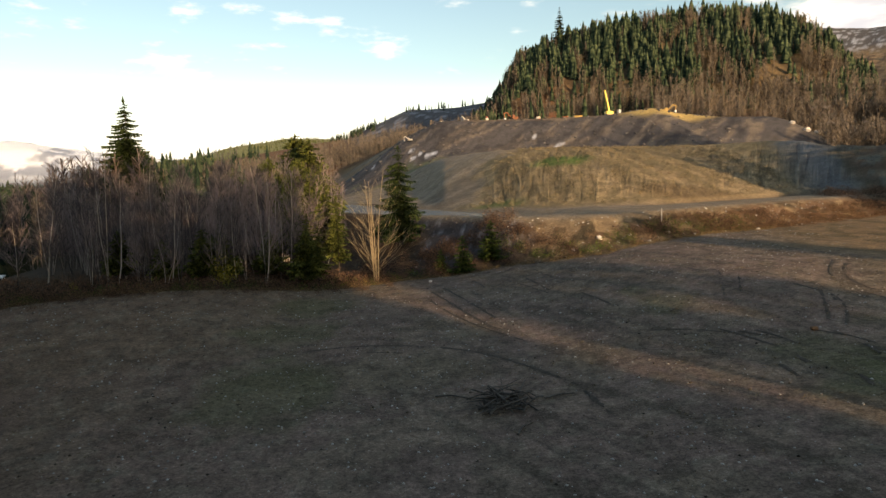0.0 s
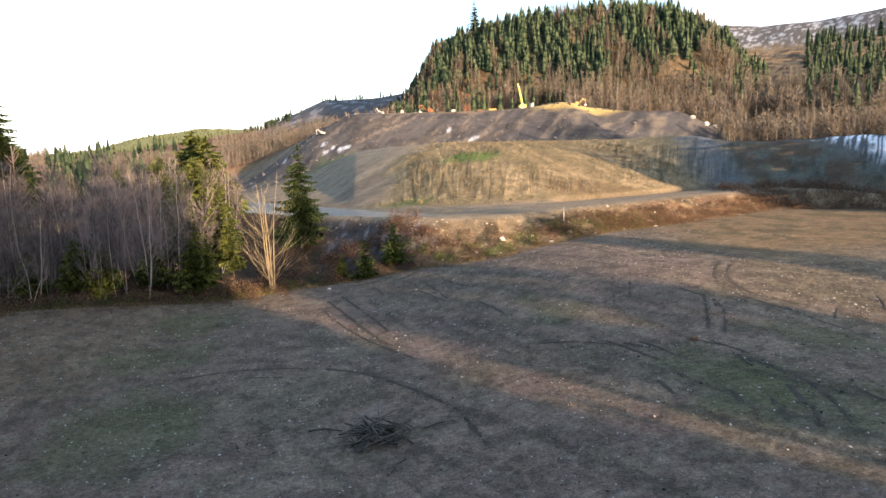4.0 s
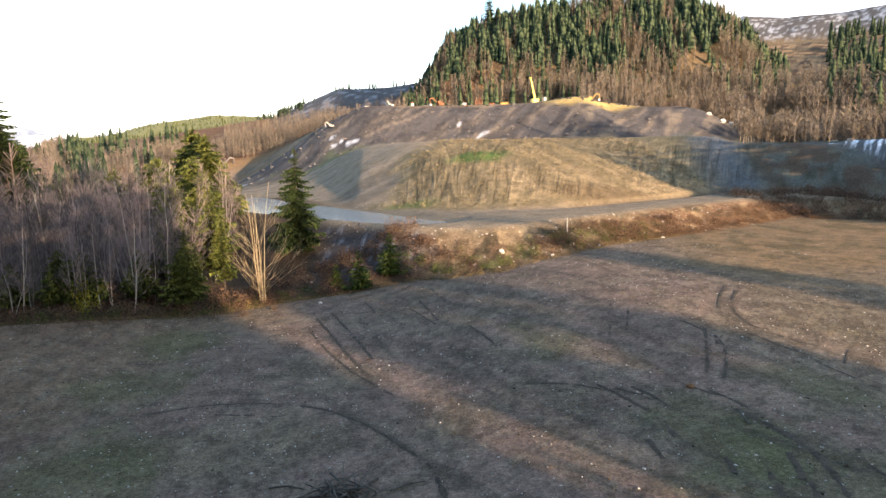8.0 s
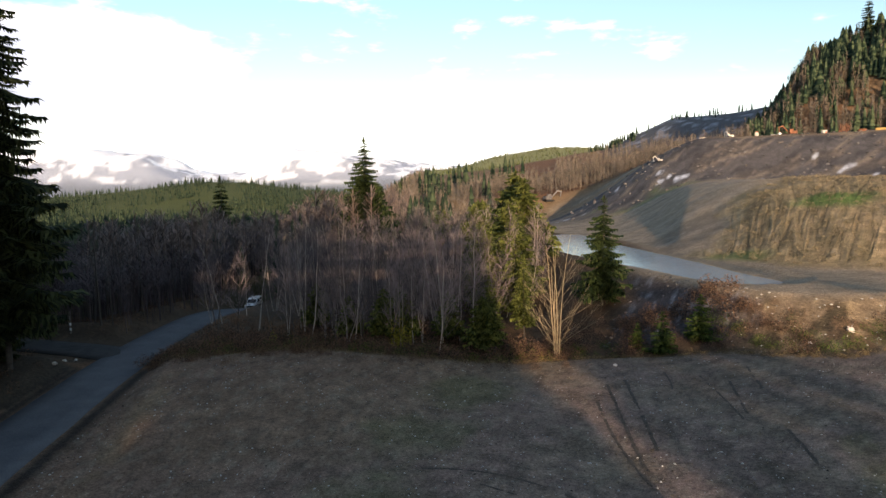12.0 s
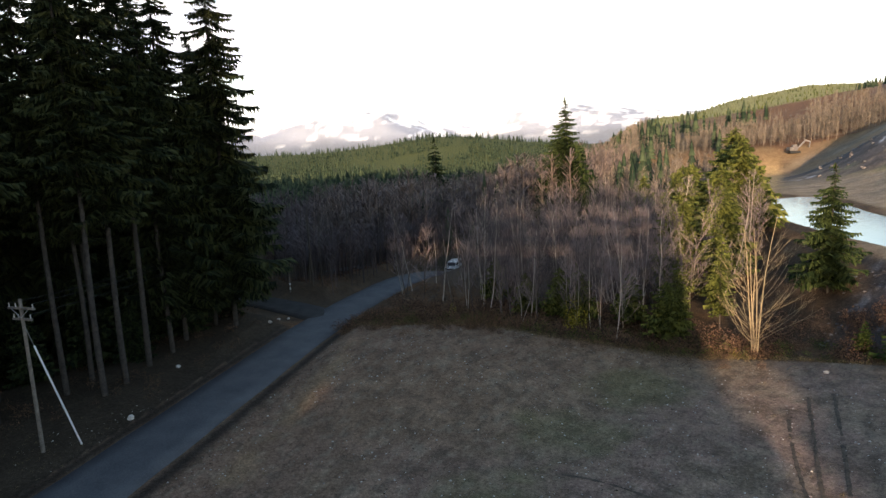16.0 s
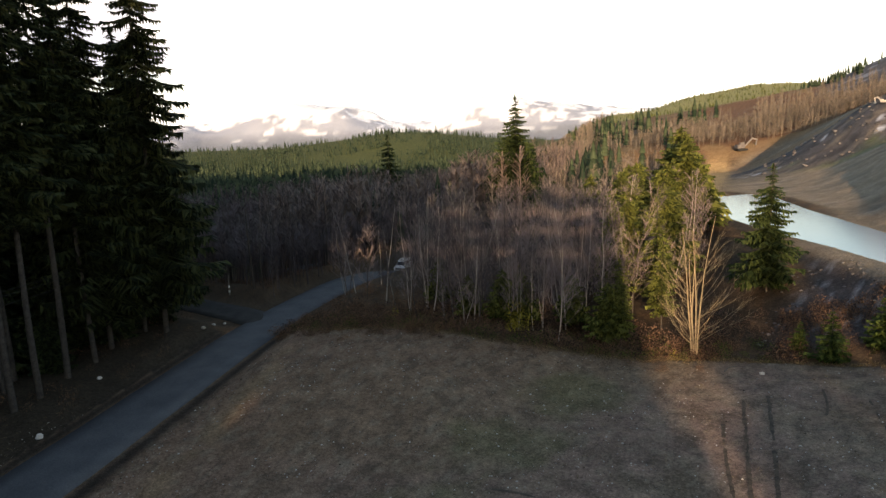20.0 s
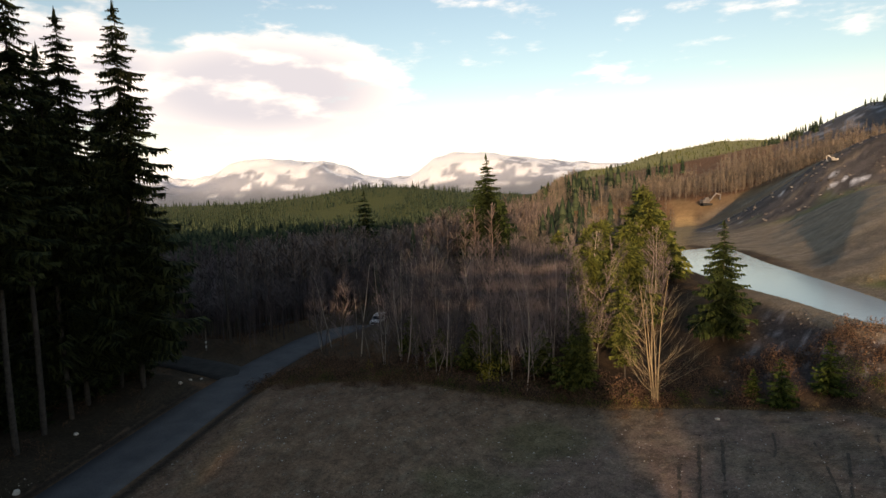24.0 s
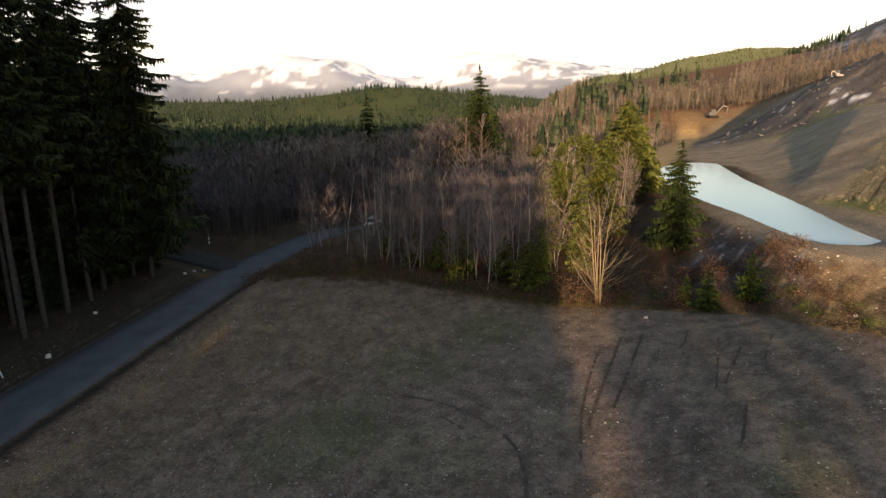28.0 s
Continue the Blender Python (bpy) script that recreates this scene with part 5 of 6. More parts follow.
# ---- scrub and stones ----
def tuft(seed, n=130, flat=0.75, leaf=0.048):
    """A low bush one unit wide of small leaves and stalks."""
    g = np.random.default_rng(seed)
    a, rr = g.uniform(0, 6.3, n), 0.5 * g.random(n) ** 0.6
    base = np.stack([rr * np.cos(a), rr * np.sin(a), flat * (0.1 + 0.9 * g.random(n)) * np.sqrt(np.clip(1 - (rr / 0.56) ** 2, 0.02, 1))], -1)
    u, w = g.normal(0, 1, (n, 3)), g.normal(0, 1, (n, 3))
    u /= np.linalg.norm(u, axis=1)[:, None]
    w /= np.linalg.norm(w, axis=1)[:, None]
    v = np.stack([base - u * leaf * 0.6, base + u * leaf * 0.6, base + w * leaf * 1.6 + np.array([0, 0, leaf * 0.5])], 1).reshape(-1, 3)
    return v, np.arange(len(v)).reshape(-1, 3)


def pebble(seed):
    g = np.random.default_rng(seed)
    bm = bmesh.new()
    bmesh.ops.create_icosphere(bm, subdivisions=1, radius=0.5)
    v = np.array([q.co[:] for q in bm.verts]) * g.uniform(0.7, 1.15, (len(bm.verts), 1)) * (1, 0.8, 0.6)
    f = np.array([[q.index for q in t.verts] for t in bm.faces])
    bm.free()
    return v + (0, 0, 0.12), f


tufts, pebbles = [tuft(q) for q in range(6)], [pebble(q) for q in range(6)]
g = np.random.default_rng(77)


def along(g, n, x0, x1, low, high):
    """Places along the field's edge, low to high metres beyond it."""
    x = g.uniform(x0, x1, n)
    return x, np.interp(x, EX, EY) + g.uniform(low, high, n)


x, y = along(g, 800, -42, 10, 0.3, 9)
x, y = kept(x, y, (np.abs(x + 3) > 1.5) & ((x < 1) | (y > np.interp(x, EX, EY) + 4.5)))
scatter("scrub", tufts, x, y, g.uniform(0.7, 2.2, len(x)), m_shrub, "brown winter scrub under the trees", "scrub")
x, y = along(g, 260, -40, 2, 0.2, 6)
scatter("scrub", tufts, x, y, g.uniform(0.5, 1.5, len(x)), m_green_leaf, "low green briars at the meadow's edge", "scrub")
x, y = g.uniform(-49, -26, 520), g.uniform(50, 68, 520)
x, y = kept(x, y, (line_dist(x, y, ROAD) > 3.6) & (y > np.interp(x, EX, EY) - 1.0))
x2, y2 = along(g, 190, -15, -4, 0.5, 5.5)
x3, y3 = along(g, 1000, 34, 75, 0.0, 6.5)
x4, y4 = g.uniform(-44, -30, 60), g.uniform(50, 56, 60)
x4, y4 = kept(x4, y4, line_dist(x4, y4, ROAD) > 4.2)
x, y = np.concatenate([x, x2, x3, x4]), np.concatenate([y, y2, y3, y4])
scatter("bracken", tufts, x, y, g.uniform(0.4, 1.1, len(x)), m_rust, "rust-brown dead bracken on the bank", "scrub")
x, y = along(g, 620, 8, 48, 0.3, 6)
x, y = kept(x, y, fbm(x / 3.4, y / 3.4, 57) > 0.5)
scatter("scrub", tufts, x, y, g.uniform(0.5, 1.8, len(x)), m_shrub, "brown scrub on the stony bank", "scrub")
x, y = along(g, 300, 6, 44, 0.8, 5)
x, y = kept(x, y, fbm(x / 3, y / 3, 58) > 0.52)
scatter("scrub", tufts, x, y, g.uniform(0.6, 1.5, len(x)), m_green_leaf, "green scrub on the stony bank", "scrub")
x, y = g.uniform(66, 100, 800), g.uniform(60, 114, 800)
x, y = kept(x, y, (y > 92 - (x - 76) * 1.3 - 3) & (y < np.interp(x, BX, BY) + 4))
scatter("scrub", tufts, x, y, g.uniform(1.0, 2.6, len(x)), m_shrub, "dark scrub at the foot of the snowy bank", "scrub")
# dark undergrowth under the tall conifers and along the road
under = conifer(28, 11, 3.2, 0.02, 22, 7, 0.45, 8, 0.05)
for x, y, high in ((-53, 40, 1.0), (-56, 36, 1.2), (-52, 30, 0.9), (-55, 23, 1.1), (-59, 28, 1.3), (-50, 20, 0.8), (-57, 17, 1.2), (-62, 24, 1.3), (-60, 34, 1.2), (-48, 12, 0.9), (-54, 45, 0.8), (-66, 30, 1.3), (-58, 40, 1.0), (-64, 18, 1.2), (-51, 25, 0.7), (-49.5, 33, 0.6), (-53, 34, 1.1), (-46.5, 18.5, 0.7)):
    plant("spruce", under, (m_bark, m_needle), TC, x, y, high, x * 91, "young dark spruce in the shade of tall conifers", group="understorey spruces")
x, y = g.uniform(-80, -38, 500), g.uniform(8, 62, 500)
x, y = kept(x, y, (np.minimum(line_dist(x, y, ROAD), line_dist(x, y, SIDE_ROAD)) > 4.6) & (line_dist(x, y, ROAD) < 45) & (x < -20 - 0.5 * y))
scatter("scrub", tufts, x, y, g.uniform(0.5, 1.6, len(x)), m_shrub, "dark undergrowth beneath tall conifers", "scrub")
scatter("scrub", tufts, verge_x, verge_y, g.uniform(0.5, 1.4, len(verge_x)), m_shrub, "dark brush on the road's verge", "scrub")
# low growth that runs out from the trees over the meadow's edge
x, y = along(g, 420, -44, -4, -3.2, 1.0)
x, y = kept(x, y, (line_dist(x, y, ROAD) > 4.0) & (fbm(x / 3, y / 3, 61) > 0.44))
scatter("scrub", tufts, x, y, g.uniform(0.3, 0.85, len(x)), m_shrub, "low brown scrub spreading over the meadow's edge", "scrub")
x, y = along(g, 260, -43, -24, -2.2, 5.0)
x, y = kept(x, y, (line_dist(x, y, ROAD) > 4.2) & (fbm(x / 2.5, y / 2.5, 62) > 0.46))
scatter("bracken", tufts, x, y, g.uniform(0.6, 1.7, len(x)), m_rust, "rust-red bracken between the road and the birches", "scrub")
# brush round the fir and down the ditch
x, y = g.uniform(-9, 8, 420), g.uniform(64, 80, 420)
x, y = kept(x, y, (y > np.interp(x, EX, EY) + 0.8) & (np.abs(x + 2.0 - (y - 70) * 0.2) > 1.2))
scatter("scrub", tufts, x, y, g.uniform(0.5, 1.6, len(x)), m_shrub, "dark brush crowding the ditch", "scrub")
# tussocks on the mound
x, y = g.uniform(6, 70, 5200), g.uniform(97, 172, 5200)
x, y = kept(x, y, (y > np.interp(x, BX, BY) + 2) & (x > 0 + (y - 100) * 0.34 + 14 * (fbm(x / 9, y / 9, 41) - 0.5)))
m_straw = leafy("dry_straw", (0.12, 0.097, 0.06), (0.30, 0.235, 0.145), 0.1)
scatter("grass", [tuft(30 + q, 26, 0.7, 0.13) for q in range(5)], x, y, 0.25 + 0.6 * g.random(len(x)) ** 2, m_straw, "dry straw tussocks on the mound", "grass", sink=0.04)
# tussocks and stones on the meadow
x, y = g.uniform(-40, 62, 9000), g.uniform(14, 92, 9000)
x, y = kept(x, y, (y < np.interp(x, EX, EY) - 0.3) & (line_dist(x, y, ROAD) > 4.0) & (fbm(x / 8, y / 8, 55) > 0.36))
m_turf = leafy("winter_turf", (0.09, 0.066, 0.034), (0.26, 0.19, 0.10), 0.15)
scatter("grass", [tuft(9 + q, 14, 0.4, 0.12) for q in range(4)], x, y, g.uniform(0.12, 0.34, len(x)), m_turf, "short dry grass tufts on the meadow", "grass", sink=0.02)
def chip(seed):
    """A small stone of eight faces."""
    g = np.random.default_rng(seed)
    v = np.array([[1, 0, 0], [0, 1, 0], [-1, 0, 0], [0, -1, 0], [0, 0, 1], [0, 0, -1]]) * g.uniform(0.35, 0.6, (6, 1)) * (1, 0.85, 0.7)
    f = np.array([[0, 1, 4], [1, 2, 4], [2, 3, 4], [3, 0, 4], [1, 0, 5], [2, 1, 5], [3, 2, 5], [0, 3, 5]])
    return v + (0, 0, 0.1), f


chips = [chip(q) for q in range(8)]
for many, low, more, power, mat, lab in ((24000, 0.055, 0.13, 3.5, m_stone, "small pale stones scattered on the meadow"), (5000, 0.06, 0.14, 2.5, m_clod, "dark clods of earth strewn over the meadow")):
    x, y = g.uniform(-38, 62, many), 14 + 78 * g.random(many) ** 1.3
    x, y = kept(x, y, (y < np.interp(x, EX, EY) - 0.3) & (line_dist(x, y, ROAD) > 4.0) & (fbm(x / 6, y / 6, 56) - 0.22 * sstep(32, 44, x) * sstep(46, 58, y) > g.uniform(0.25, 0.6, many)))
    scatter("stones" if mat is m_stone else "clods", chips, x, y, low + more * g.random(len(x)) ** power, mat, lab, "stones" if mat is m_stone else "clods", sink=0.01)
x, y = along(g, 520, 9, 60, 0.6, 9.5)
scatter("stones", pebbles, x, y, 0.09 + 0.3 * g.random(len(x)) ** 2.5, m_stone, "pale stones in the earth bank", "stones", sink=0.03)
x, y = g.uniform(-3, 11, 260), g.uniform(73, 88, 260)
x, y = kept(x, y, (y > np.interp(x, EX, EY) + 4) & (y < np.interp(x, CX, CY)))
scatter("stones", pebbles, x, y, g.uniform(0.15, 0.6, len(x)), m_dark_stone, "broken dark rock on the bank of the pond", "stones")
x, y = g.uniform(-40, 100, 520), g.uniform(200, 250, 520)
scatter("stones", pebbles, x, y, g.uniform(0.4, 1.5, len(x)), m_dark_stone, "blasted rock lying on the quarry slope", "stones")

# ragged grass along the meadow's far edge
x, y = along(g, 1400, -40, 44, -0.9, 0.5)
scatter("grass", [tuft(90 + q, 24, 0.8, 0.1) for q in range(4)], x, y, g.uniform(0.25, 0.6, len(x)), m_turf, "ragged dry grass along the meadow's edge", "grass", sink=0.03)

# boulders that can be told apart
for q, (x, y, size) in enumerate(((18.7, 71.5, 0.9), (22.5, 72.8, 0.6), (27.5, 74.6, 0.7), (31, 75.5, 0.6), (36, 78.6, 0.5), (24, 70.5, 0.6), (15.5, 70.2, 0.5), (41, 80.4, 0.6), (-36.0, 27.6, 0.7), (-48.4, 46.6, 0.6), (-49.6, 48.4, 0.5), (-50.2, 50.0, 0.45), (-43.9, 34.6, 0.6), (21.3, 35.3, 0.55), (-0.3, 65.6, 0.5))):
    bm = bmesh.new()
    bmesh.ops.create_icosphere(bm, subdivisions=2, radius=size * 0.6)
    for v in bm.verts:
        v.co = v.co * (0.95 + 0.5 * noise.noise(v.co * 2.2 / size + Vector((q * 7, 0, 0))))
        v.co.z *= 0.75
    ob = part("boulder", bm, m_stone if q != 13 else m_rust)
    ob.matrix_basis = pose(x, y, float(ground(x, y)) + size * 0.12, 0, 0, q * 50) @ Matrix.Scale(0.65, 4)
    tagged(ob, "pale weathered boulder half sunk in the ground" if q != 13 else "reddish earth clod on the meadow", "boulder", "boulders")

x, y = np.array([-20.6, -20.1, -19.7, -21.3, -20.3, -33.6, -7.2]), np.array([62.2, 62.7, 61.9, 62.6, 61.7, 59.6, 66.0])
scatter("willow_shoots", [tuft(60 + q, 120, 1.6, 0.07) for q in range(3)], x, y, np.array([2.2, 2.0, 1.6, 1.8, 1.4, 0.8, 0.7]), m_yellow_leaf, "yellow willow shoots catching the sun", "shrub")

# ---- things made by people ----
m_white = grained("white_paint", (0.62, 0.62, 0.62), (0.8, 0.8, 0.79), 2.0, 0.35, 0.0, spec=0.5)
m_yellow = grained("yellow_paint", (0.62, 0.42, 0.02), (0.8, 0.58, 0.04), 1.0, 0.45, 0.0, spec=0.5)
m_ochre = grained("dusty_yellow_paint", (0.30, 0.19, 0.06), (0.45, 0.30, 0.10), 1.0, 0.6, 0.0)
m_black = grained("black_rubber", (0.012, 0.012, 0.012), (0.03, 0.03, 0.03), 4.0, 0.8, 0.0)
m_steel = grained("grey_steel", (0.22, 0.22, 0.22), (0.42, 0.42, 0.41), 2.0, 0.5, 0.0, metal=0.6)
m_red = grained("red_paint", (0.3, 0.05, 0.03), (0.45, 0.08, 0.05), 2.0, 0.5, 0.0)
m_pole = grained("weathered_pole_wood", (0.12, 0.1, 0.085), (0.28, 0.24, 0.2), 3.0, 0.9, 0.4)
m_timber = grained("red_brown_timber", (0.14, 0.06, 0.035), (0.3, 0.13, 0.07), 2.0, 0.9, 0.3)
m_glass, n, k, p = material("tinted_glass", (0.01, 0.012, 0.014), 0.04, 0, 0.6)
m_lamp, n, k, p = material("headlight_glass", (0.75, 0.75, 0.72), 0.1, 0, 0.6)
m_roof = grained("grey_roof", (0.1, 0.1, 0.1), (0.2, 0.19, 0.18), 1.0, 0.8, 0.2)


def rod(a, b, r0, r1=None, sides=8):
    v, f = tube(np.array([a, b], float), [r0, r0 if r1 is None else r1], sides)
    return mesh_of("rod", v, f)


def extruded(outline, y0, y1, bevel=0.0):
    """A side outline (x, z) pulled across from y0 to y1."""
    bm = bmesh.new()
    near = [bm.verts.new((x, y0, z)) for x, z in outline]
    far = [bm.verts.new((x, y1, z)) for x, z in outline]
    bm.faces.new(near[::-1])
    bm.faces.new(far)
    for q in range(len(outline)):
        r = (q + 1) % len(outline)
        bm.faces.new((near[q], near[r], far[r], far[q]))
    bmesh.ops.recalc_face_normals(bm, faces=bm.faces)
    if bevel:
        bmesh.ops.bevel(bm, geom=list(bm.edges), offset=bevel, segments=2, affect="EDGES", profile=0.6)
    return bm


def boxed(*dims, bevel=0.0):
    return box(bmesh.new(), *dims, bevel=bevel)


def disc(radius, wide, sides=24, bevel=0.0):
    bm = bmesh.new()
    bmesh.ops.create_cone(bm, cap_ends=True, segments=sides, radius1=radius, radius2=radius, depth=wide, matrix=pose(0, 0, 0, 90, 0, 0))
    if bevel:
        rim = [e for e in bm.edges if len(e.link_faces) == 2 and e.calc_face_angle(0) > 1.0]
        bmesh.ops.bevel(bm, geom=rim, offset=bevel, segments=2, affect="EDGES", profile=0.6)
    return bm


# white pickup with a canopy, coming down the road (nose to +x)
truck = thing("pickup_truck", -64.8, 93.4, float(ground(-64.8, 93.4)) + 0.16, -62, "white crew-cab pickup with canopy driving on the road", "truck")
body = part("body", extruded([(-2.75, 0.5), (-2.75, 1.08), (-2.7, 1.14), (0.95, 1.16), (2.35, 1.1), (2.62, 1.02), (2.7, 0.8), (2.7, 0.48), (2.2, 0.42), (-2.3, 0.42)], -0.93, 0.93, 0.05), m_white, truck)
cab = part("cab", extruded([(-0.75, 1.14), (-0.7, 1.72), (-0.55, 1.8), (0.55, 1.8), (0.72, 1.74), (1.45, 1.16)], -0.8, 0.8, 0.06), m_white, truck)
canopy = part("canopy", extruded([(-2.68, 1.14), (-2.6, 1.74), (-2.45, 1.8), (-0.85, 1.84), (-0.8, 1.14)], -0.84, 0.84, 0.06), m_white, truck)
part("windscreen", extruded([(0.8, 1.68), (0.83, 1.7), (1.42, 1.2), (1.39, 1.18)], -0.7, 0.7), m_glass, cab)
for side in (-1, 1):
    y0, y1 = sorted((side * 0.795, side * 0.815))
    part("side_window", extruded([(-0.6, 1.22), (-0.58, 1.66), (-0.02, 1.7), (-0.02, 1.22)], y0, y1), m_glass, cab)
    part("side_window", extruded([(0.05, 1.22), (0.05, 1.7), (0.6, 1.68), (1.15, 1.22)], y0, y1), m_glass, cab)
    y0, y1 = sorted((side * 0.835, side * 0.855))
    part("canopy_window", extruded([(-2.45, 1.26), (-2.4, 1.64), (-1.0, 1.68), (-1.0, 1.26)], y0, y1), m_glass, canopy)
    part("headlight", boxed(2.62, 2.73, side * 0.78 - 0.13, side * 0.78 + 0.13, 0.72, 0.95, bevel=0.02), m_lamp, body, "clear headlight")
    part("mirror", boxed(0.98, 1.1, side * 1.0 - 0.11, side * 1.0 + 0.11, 1.2, 1.42, bevel=0.03), m_black, cab, "black door mirror")
part("grille", boxed(2.68, 2.73, -0.6, 0.6, 0.66, 0.94, bevel=0.01), m_black, body, "black grille")
part("bumper", boxed(2.6, 2.82, -0.92, 0.92, 0.4, 0.6, bevel=0.04), m_steel, body, "grey front bumper")
part("bumper", boxed(-2.86, -2.7, -0.9, 0.9, 0.42, 0.58, bevel=0.04), m_steel, body, "grey rear bumper")
for x in (1.75, -1.6):
    for side in (-1, 1):
        wheel = part("wheel", disc(0.2, 0.22, 16), m_steel, truck)
        wheel.matrix_basis = pose(x, side * 0.84, 0.39)
        part("tyre", disc(0.39, 0.24, 28, 0.04), m_black, wheel, "black rubber tyre")
        part("rim", disc(0.24, 0.27, 16, 0.02), m_steel, wheel, "steel rim")

# utility pole with cross-arms, its wires and guy beside the road
px, py = -35.0, 21.8
pz = float(ground(px, py))
pole = thing("utility_pole", px, py, pz, 25, "grey wooden utility pole with cross-arm under the conifers", "utility pole")
part("pole", rod((0, 0, -0.5), (0, 0, 10.2), 0.13, 0.1, 10), m_pole, pole)
for z, half in ((9.6, 1.1), (8.9, 0.8)):
    arm = part("crossarm", boxed(-half, half, -0.07, 0.07, z - 0.07, z + 0.07, bevel=0.015), m_pole, pole)
    for x in (-half + 0.1, half - 0.1, -half * 0.4):
        part("insulator", rod((x, 0, z + 0.06), (x, 0, z + 0.32), 0.045, 0.03, 8), m_stone, arm, "pale ceramic insulator")
part("brace", rod((-0.7, -0.09, 9.55), (0, -0.09, 9.0), 0.025), m_steel, pole)
part("brace", rod((0.7, -0.09, 9.55), (0, -0.09, 9.0), 0.025), m_steel, pole)
guy = thing("guy_wire", px, py, pz, 0, "pole guy wire in a white plastic sleeve", "wire")
part("wire", rod((0.0, 0.0, 8.6), (0.9, 2.0, 0.0), 0.02), m_steel, guy)
part("sleeve", rod((0.15, 0.35, 7.1), (0.9, 2.0, 0.05), 0.06), m_white, guy, "white plastic guard")
for z, off in ((9.9, 0.9), (9.9, -0.9), (9.2, 0.6)):
    t = np.linspace(0, 1, 24)
    ax, ay = px + off * 0.9, py + off * 0.42
    bx, by = -72.0, 62.0
    run = np.stack([ax + (bx - ax) * t, ay + (by - ay) * t, pz + z - 1.3 * 4 * t * (1 - t)], -1)
    ob = part("power_line", mesh_of("power_line", *tube(run, np.full(24, 0.018), 4)), m_black)
    tagged(ob, "thin black power line sagging beside the road", "wire", "power lines")
marker = thing("marker_post", -60.5, 57.0, float(ground(-60.5, 57.0)), 0, "dark marker post with white bands at the junction", "post")
part("post", rod((0, 0, -0.2), (0, 0, 2.6), 0.09, 0.08), m_pole, marker)
for z in (0.35, 0.95):
    part("band", rod((0, 0, z), (0, 0, z + 0.3), 0.105), m_white, marker, "white reflective band")
stake = thing("survey_stake", 27.8, 77.6, float(ground(27.8, 77.6)), 0, "pale wooden survey stake in the bank", "stake")
part("stake", boxed(-0.06, 0.06, -0.04, 0.04, -0.3, 1.7, bevel=0.01), m_stone, stake)

# heap of dead branches on the meadow
heap = thing("brush_pile", 3.6, 29.6, float(ground(3.6, 29.6)), 0, "heap of dead grey branches lying on the meadow", "brush pile")
g = np.random.default_rng(303)
for q in range(70):
    a, rr = g.uniform(0, 6.3), 1.5 * g.random() ** 0.7
    at = np.array([rr * math.cos(a), rr * math.sin(a) * 0.8, g.uniform(0.05, 0.75) * (1.3 - rr / 1.6)])
    b, long = g.uniform(0, 6.3), g.uniform(0.7, 2.4)
    d = np.array([math.cos(b), math.sin(b), g.normal(0.08, 0.18)]) * long / 2
    mid = at + g.normal(0, 0.12, 3)
    ends = np.array([at - d, mid, at + d])
    ends[:, 2] = np.maximum(ends[:, 2], 0.03)
    part("branch", mesh_of("branch", *tube(ends, np.array([1.0, 0.8, 0.4]) * g.uniform(0.025, 0.065), 5)), m_dead, heap)
for x, y, rz, long in ((6.4, 30.2, 20, 1.8), (1.2, 31.2, -10, 1.6), (4.2, 26.8, 60, 1.5), (22, 31.5, 75, 1.6), (16.2, 42, 40, 1.3), (-2.6, 65.4, 80, 1.8)):
    stick = part("stick", mesh_of("stick", *tube(np.array([[-long / 2, 0, 0.05], [0, 0.1, 0.09], [long / 2, -0.05, 0.04]]), [0.05, 0.04, 0.02], 6)), m_dead)
    stick.matrix_basis = pose(x, y, float(ground(x, y)), 0, 0, rz)
    tagged(stick, "dead grey stick lying in short grass", "stick", "fallen sticks")


# the working floor above the mound
def on_floor(x, y):
    return x, y, float(ground(x, y))


def crawler(ob, long, wide, mat):
    for side in (-1, 1):
        part("track", extruded([(-long / 2, 0.3), (-long / 2 + 0.3, 0), (long / 2 - 0.3, 0), (long / 2, 0.3), (long / 2 - 0.2, 0.8), (-long / 2 + 0.2, 0.8)], side * wide / 2 - 0.3, side * wide / 2 + 0.3, 0.05), mat, ob)


crane = thing("crane", *on_floor(68.5, 252.0), 10, "yellow crawler crane with its boom raised", "crane")
crawler(crane, 4.2, 3.0, m_black)
house_ = part("cabin", boxed(-1.6, 1.3, -1.1, 1.1, 0.9, 2.3, bevel=0.12), m_yellow, crane)
part("window", boxed(1.2, 1.33, -0.9, 0.1, 1.4, 2.1, bevel=0.02), m_glass, house_)
part("boom", extruded([(-0.35, 2.0), (0.4, 2.0), (-1.75, 10.6), (-2.2, 10.5)], -0.35, 0.35, 0.05), m_yellow, crane, "yellow box boom")
part("jib", extruded([(-2.1, 10.3), (-1.75, 10.3), (-2.3, 13.6), (-2.5, 13.6)], -0.14, 0.14), m_black, crane, "dark jib tip")
part("cable", rod((-2.4, 0, 13.4), (-3.3, 0, 3.0), 0.05), m_black, crane)
tank = part("tank", disc(0.9, 2.4, 20, 0.08), m_steel)
tank.matrix_basis = Matrix.Translation((on_floor(72.0, 251.0)[0], 251.0, on_floor(72.0, 251.0)[2] + 1.3)) @ pose(0, 0, 0, 90, 0, 0)
tagged(tank, "upright grey steel tank beside the crane", "tank")


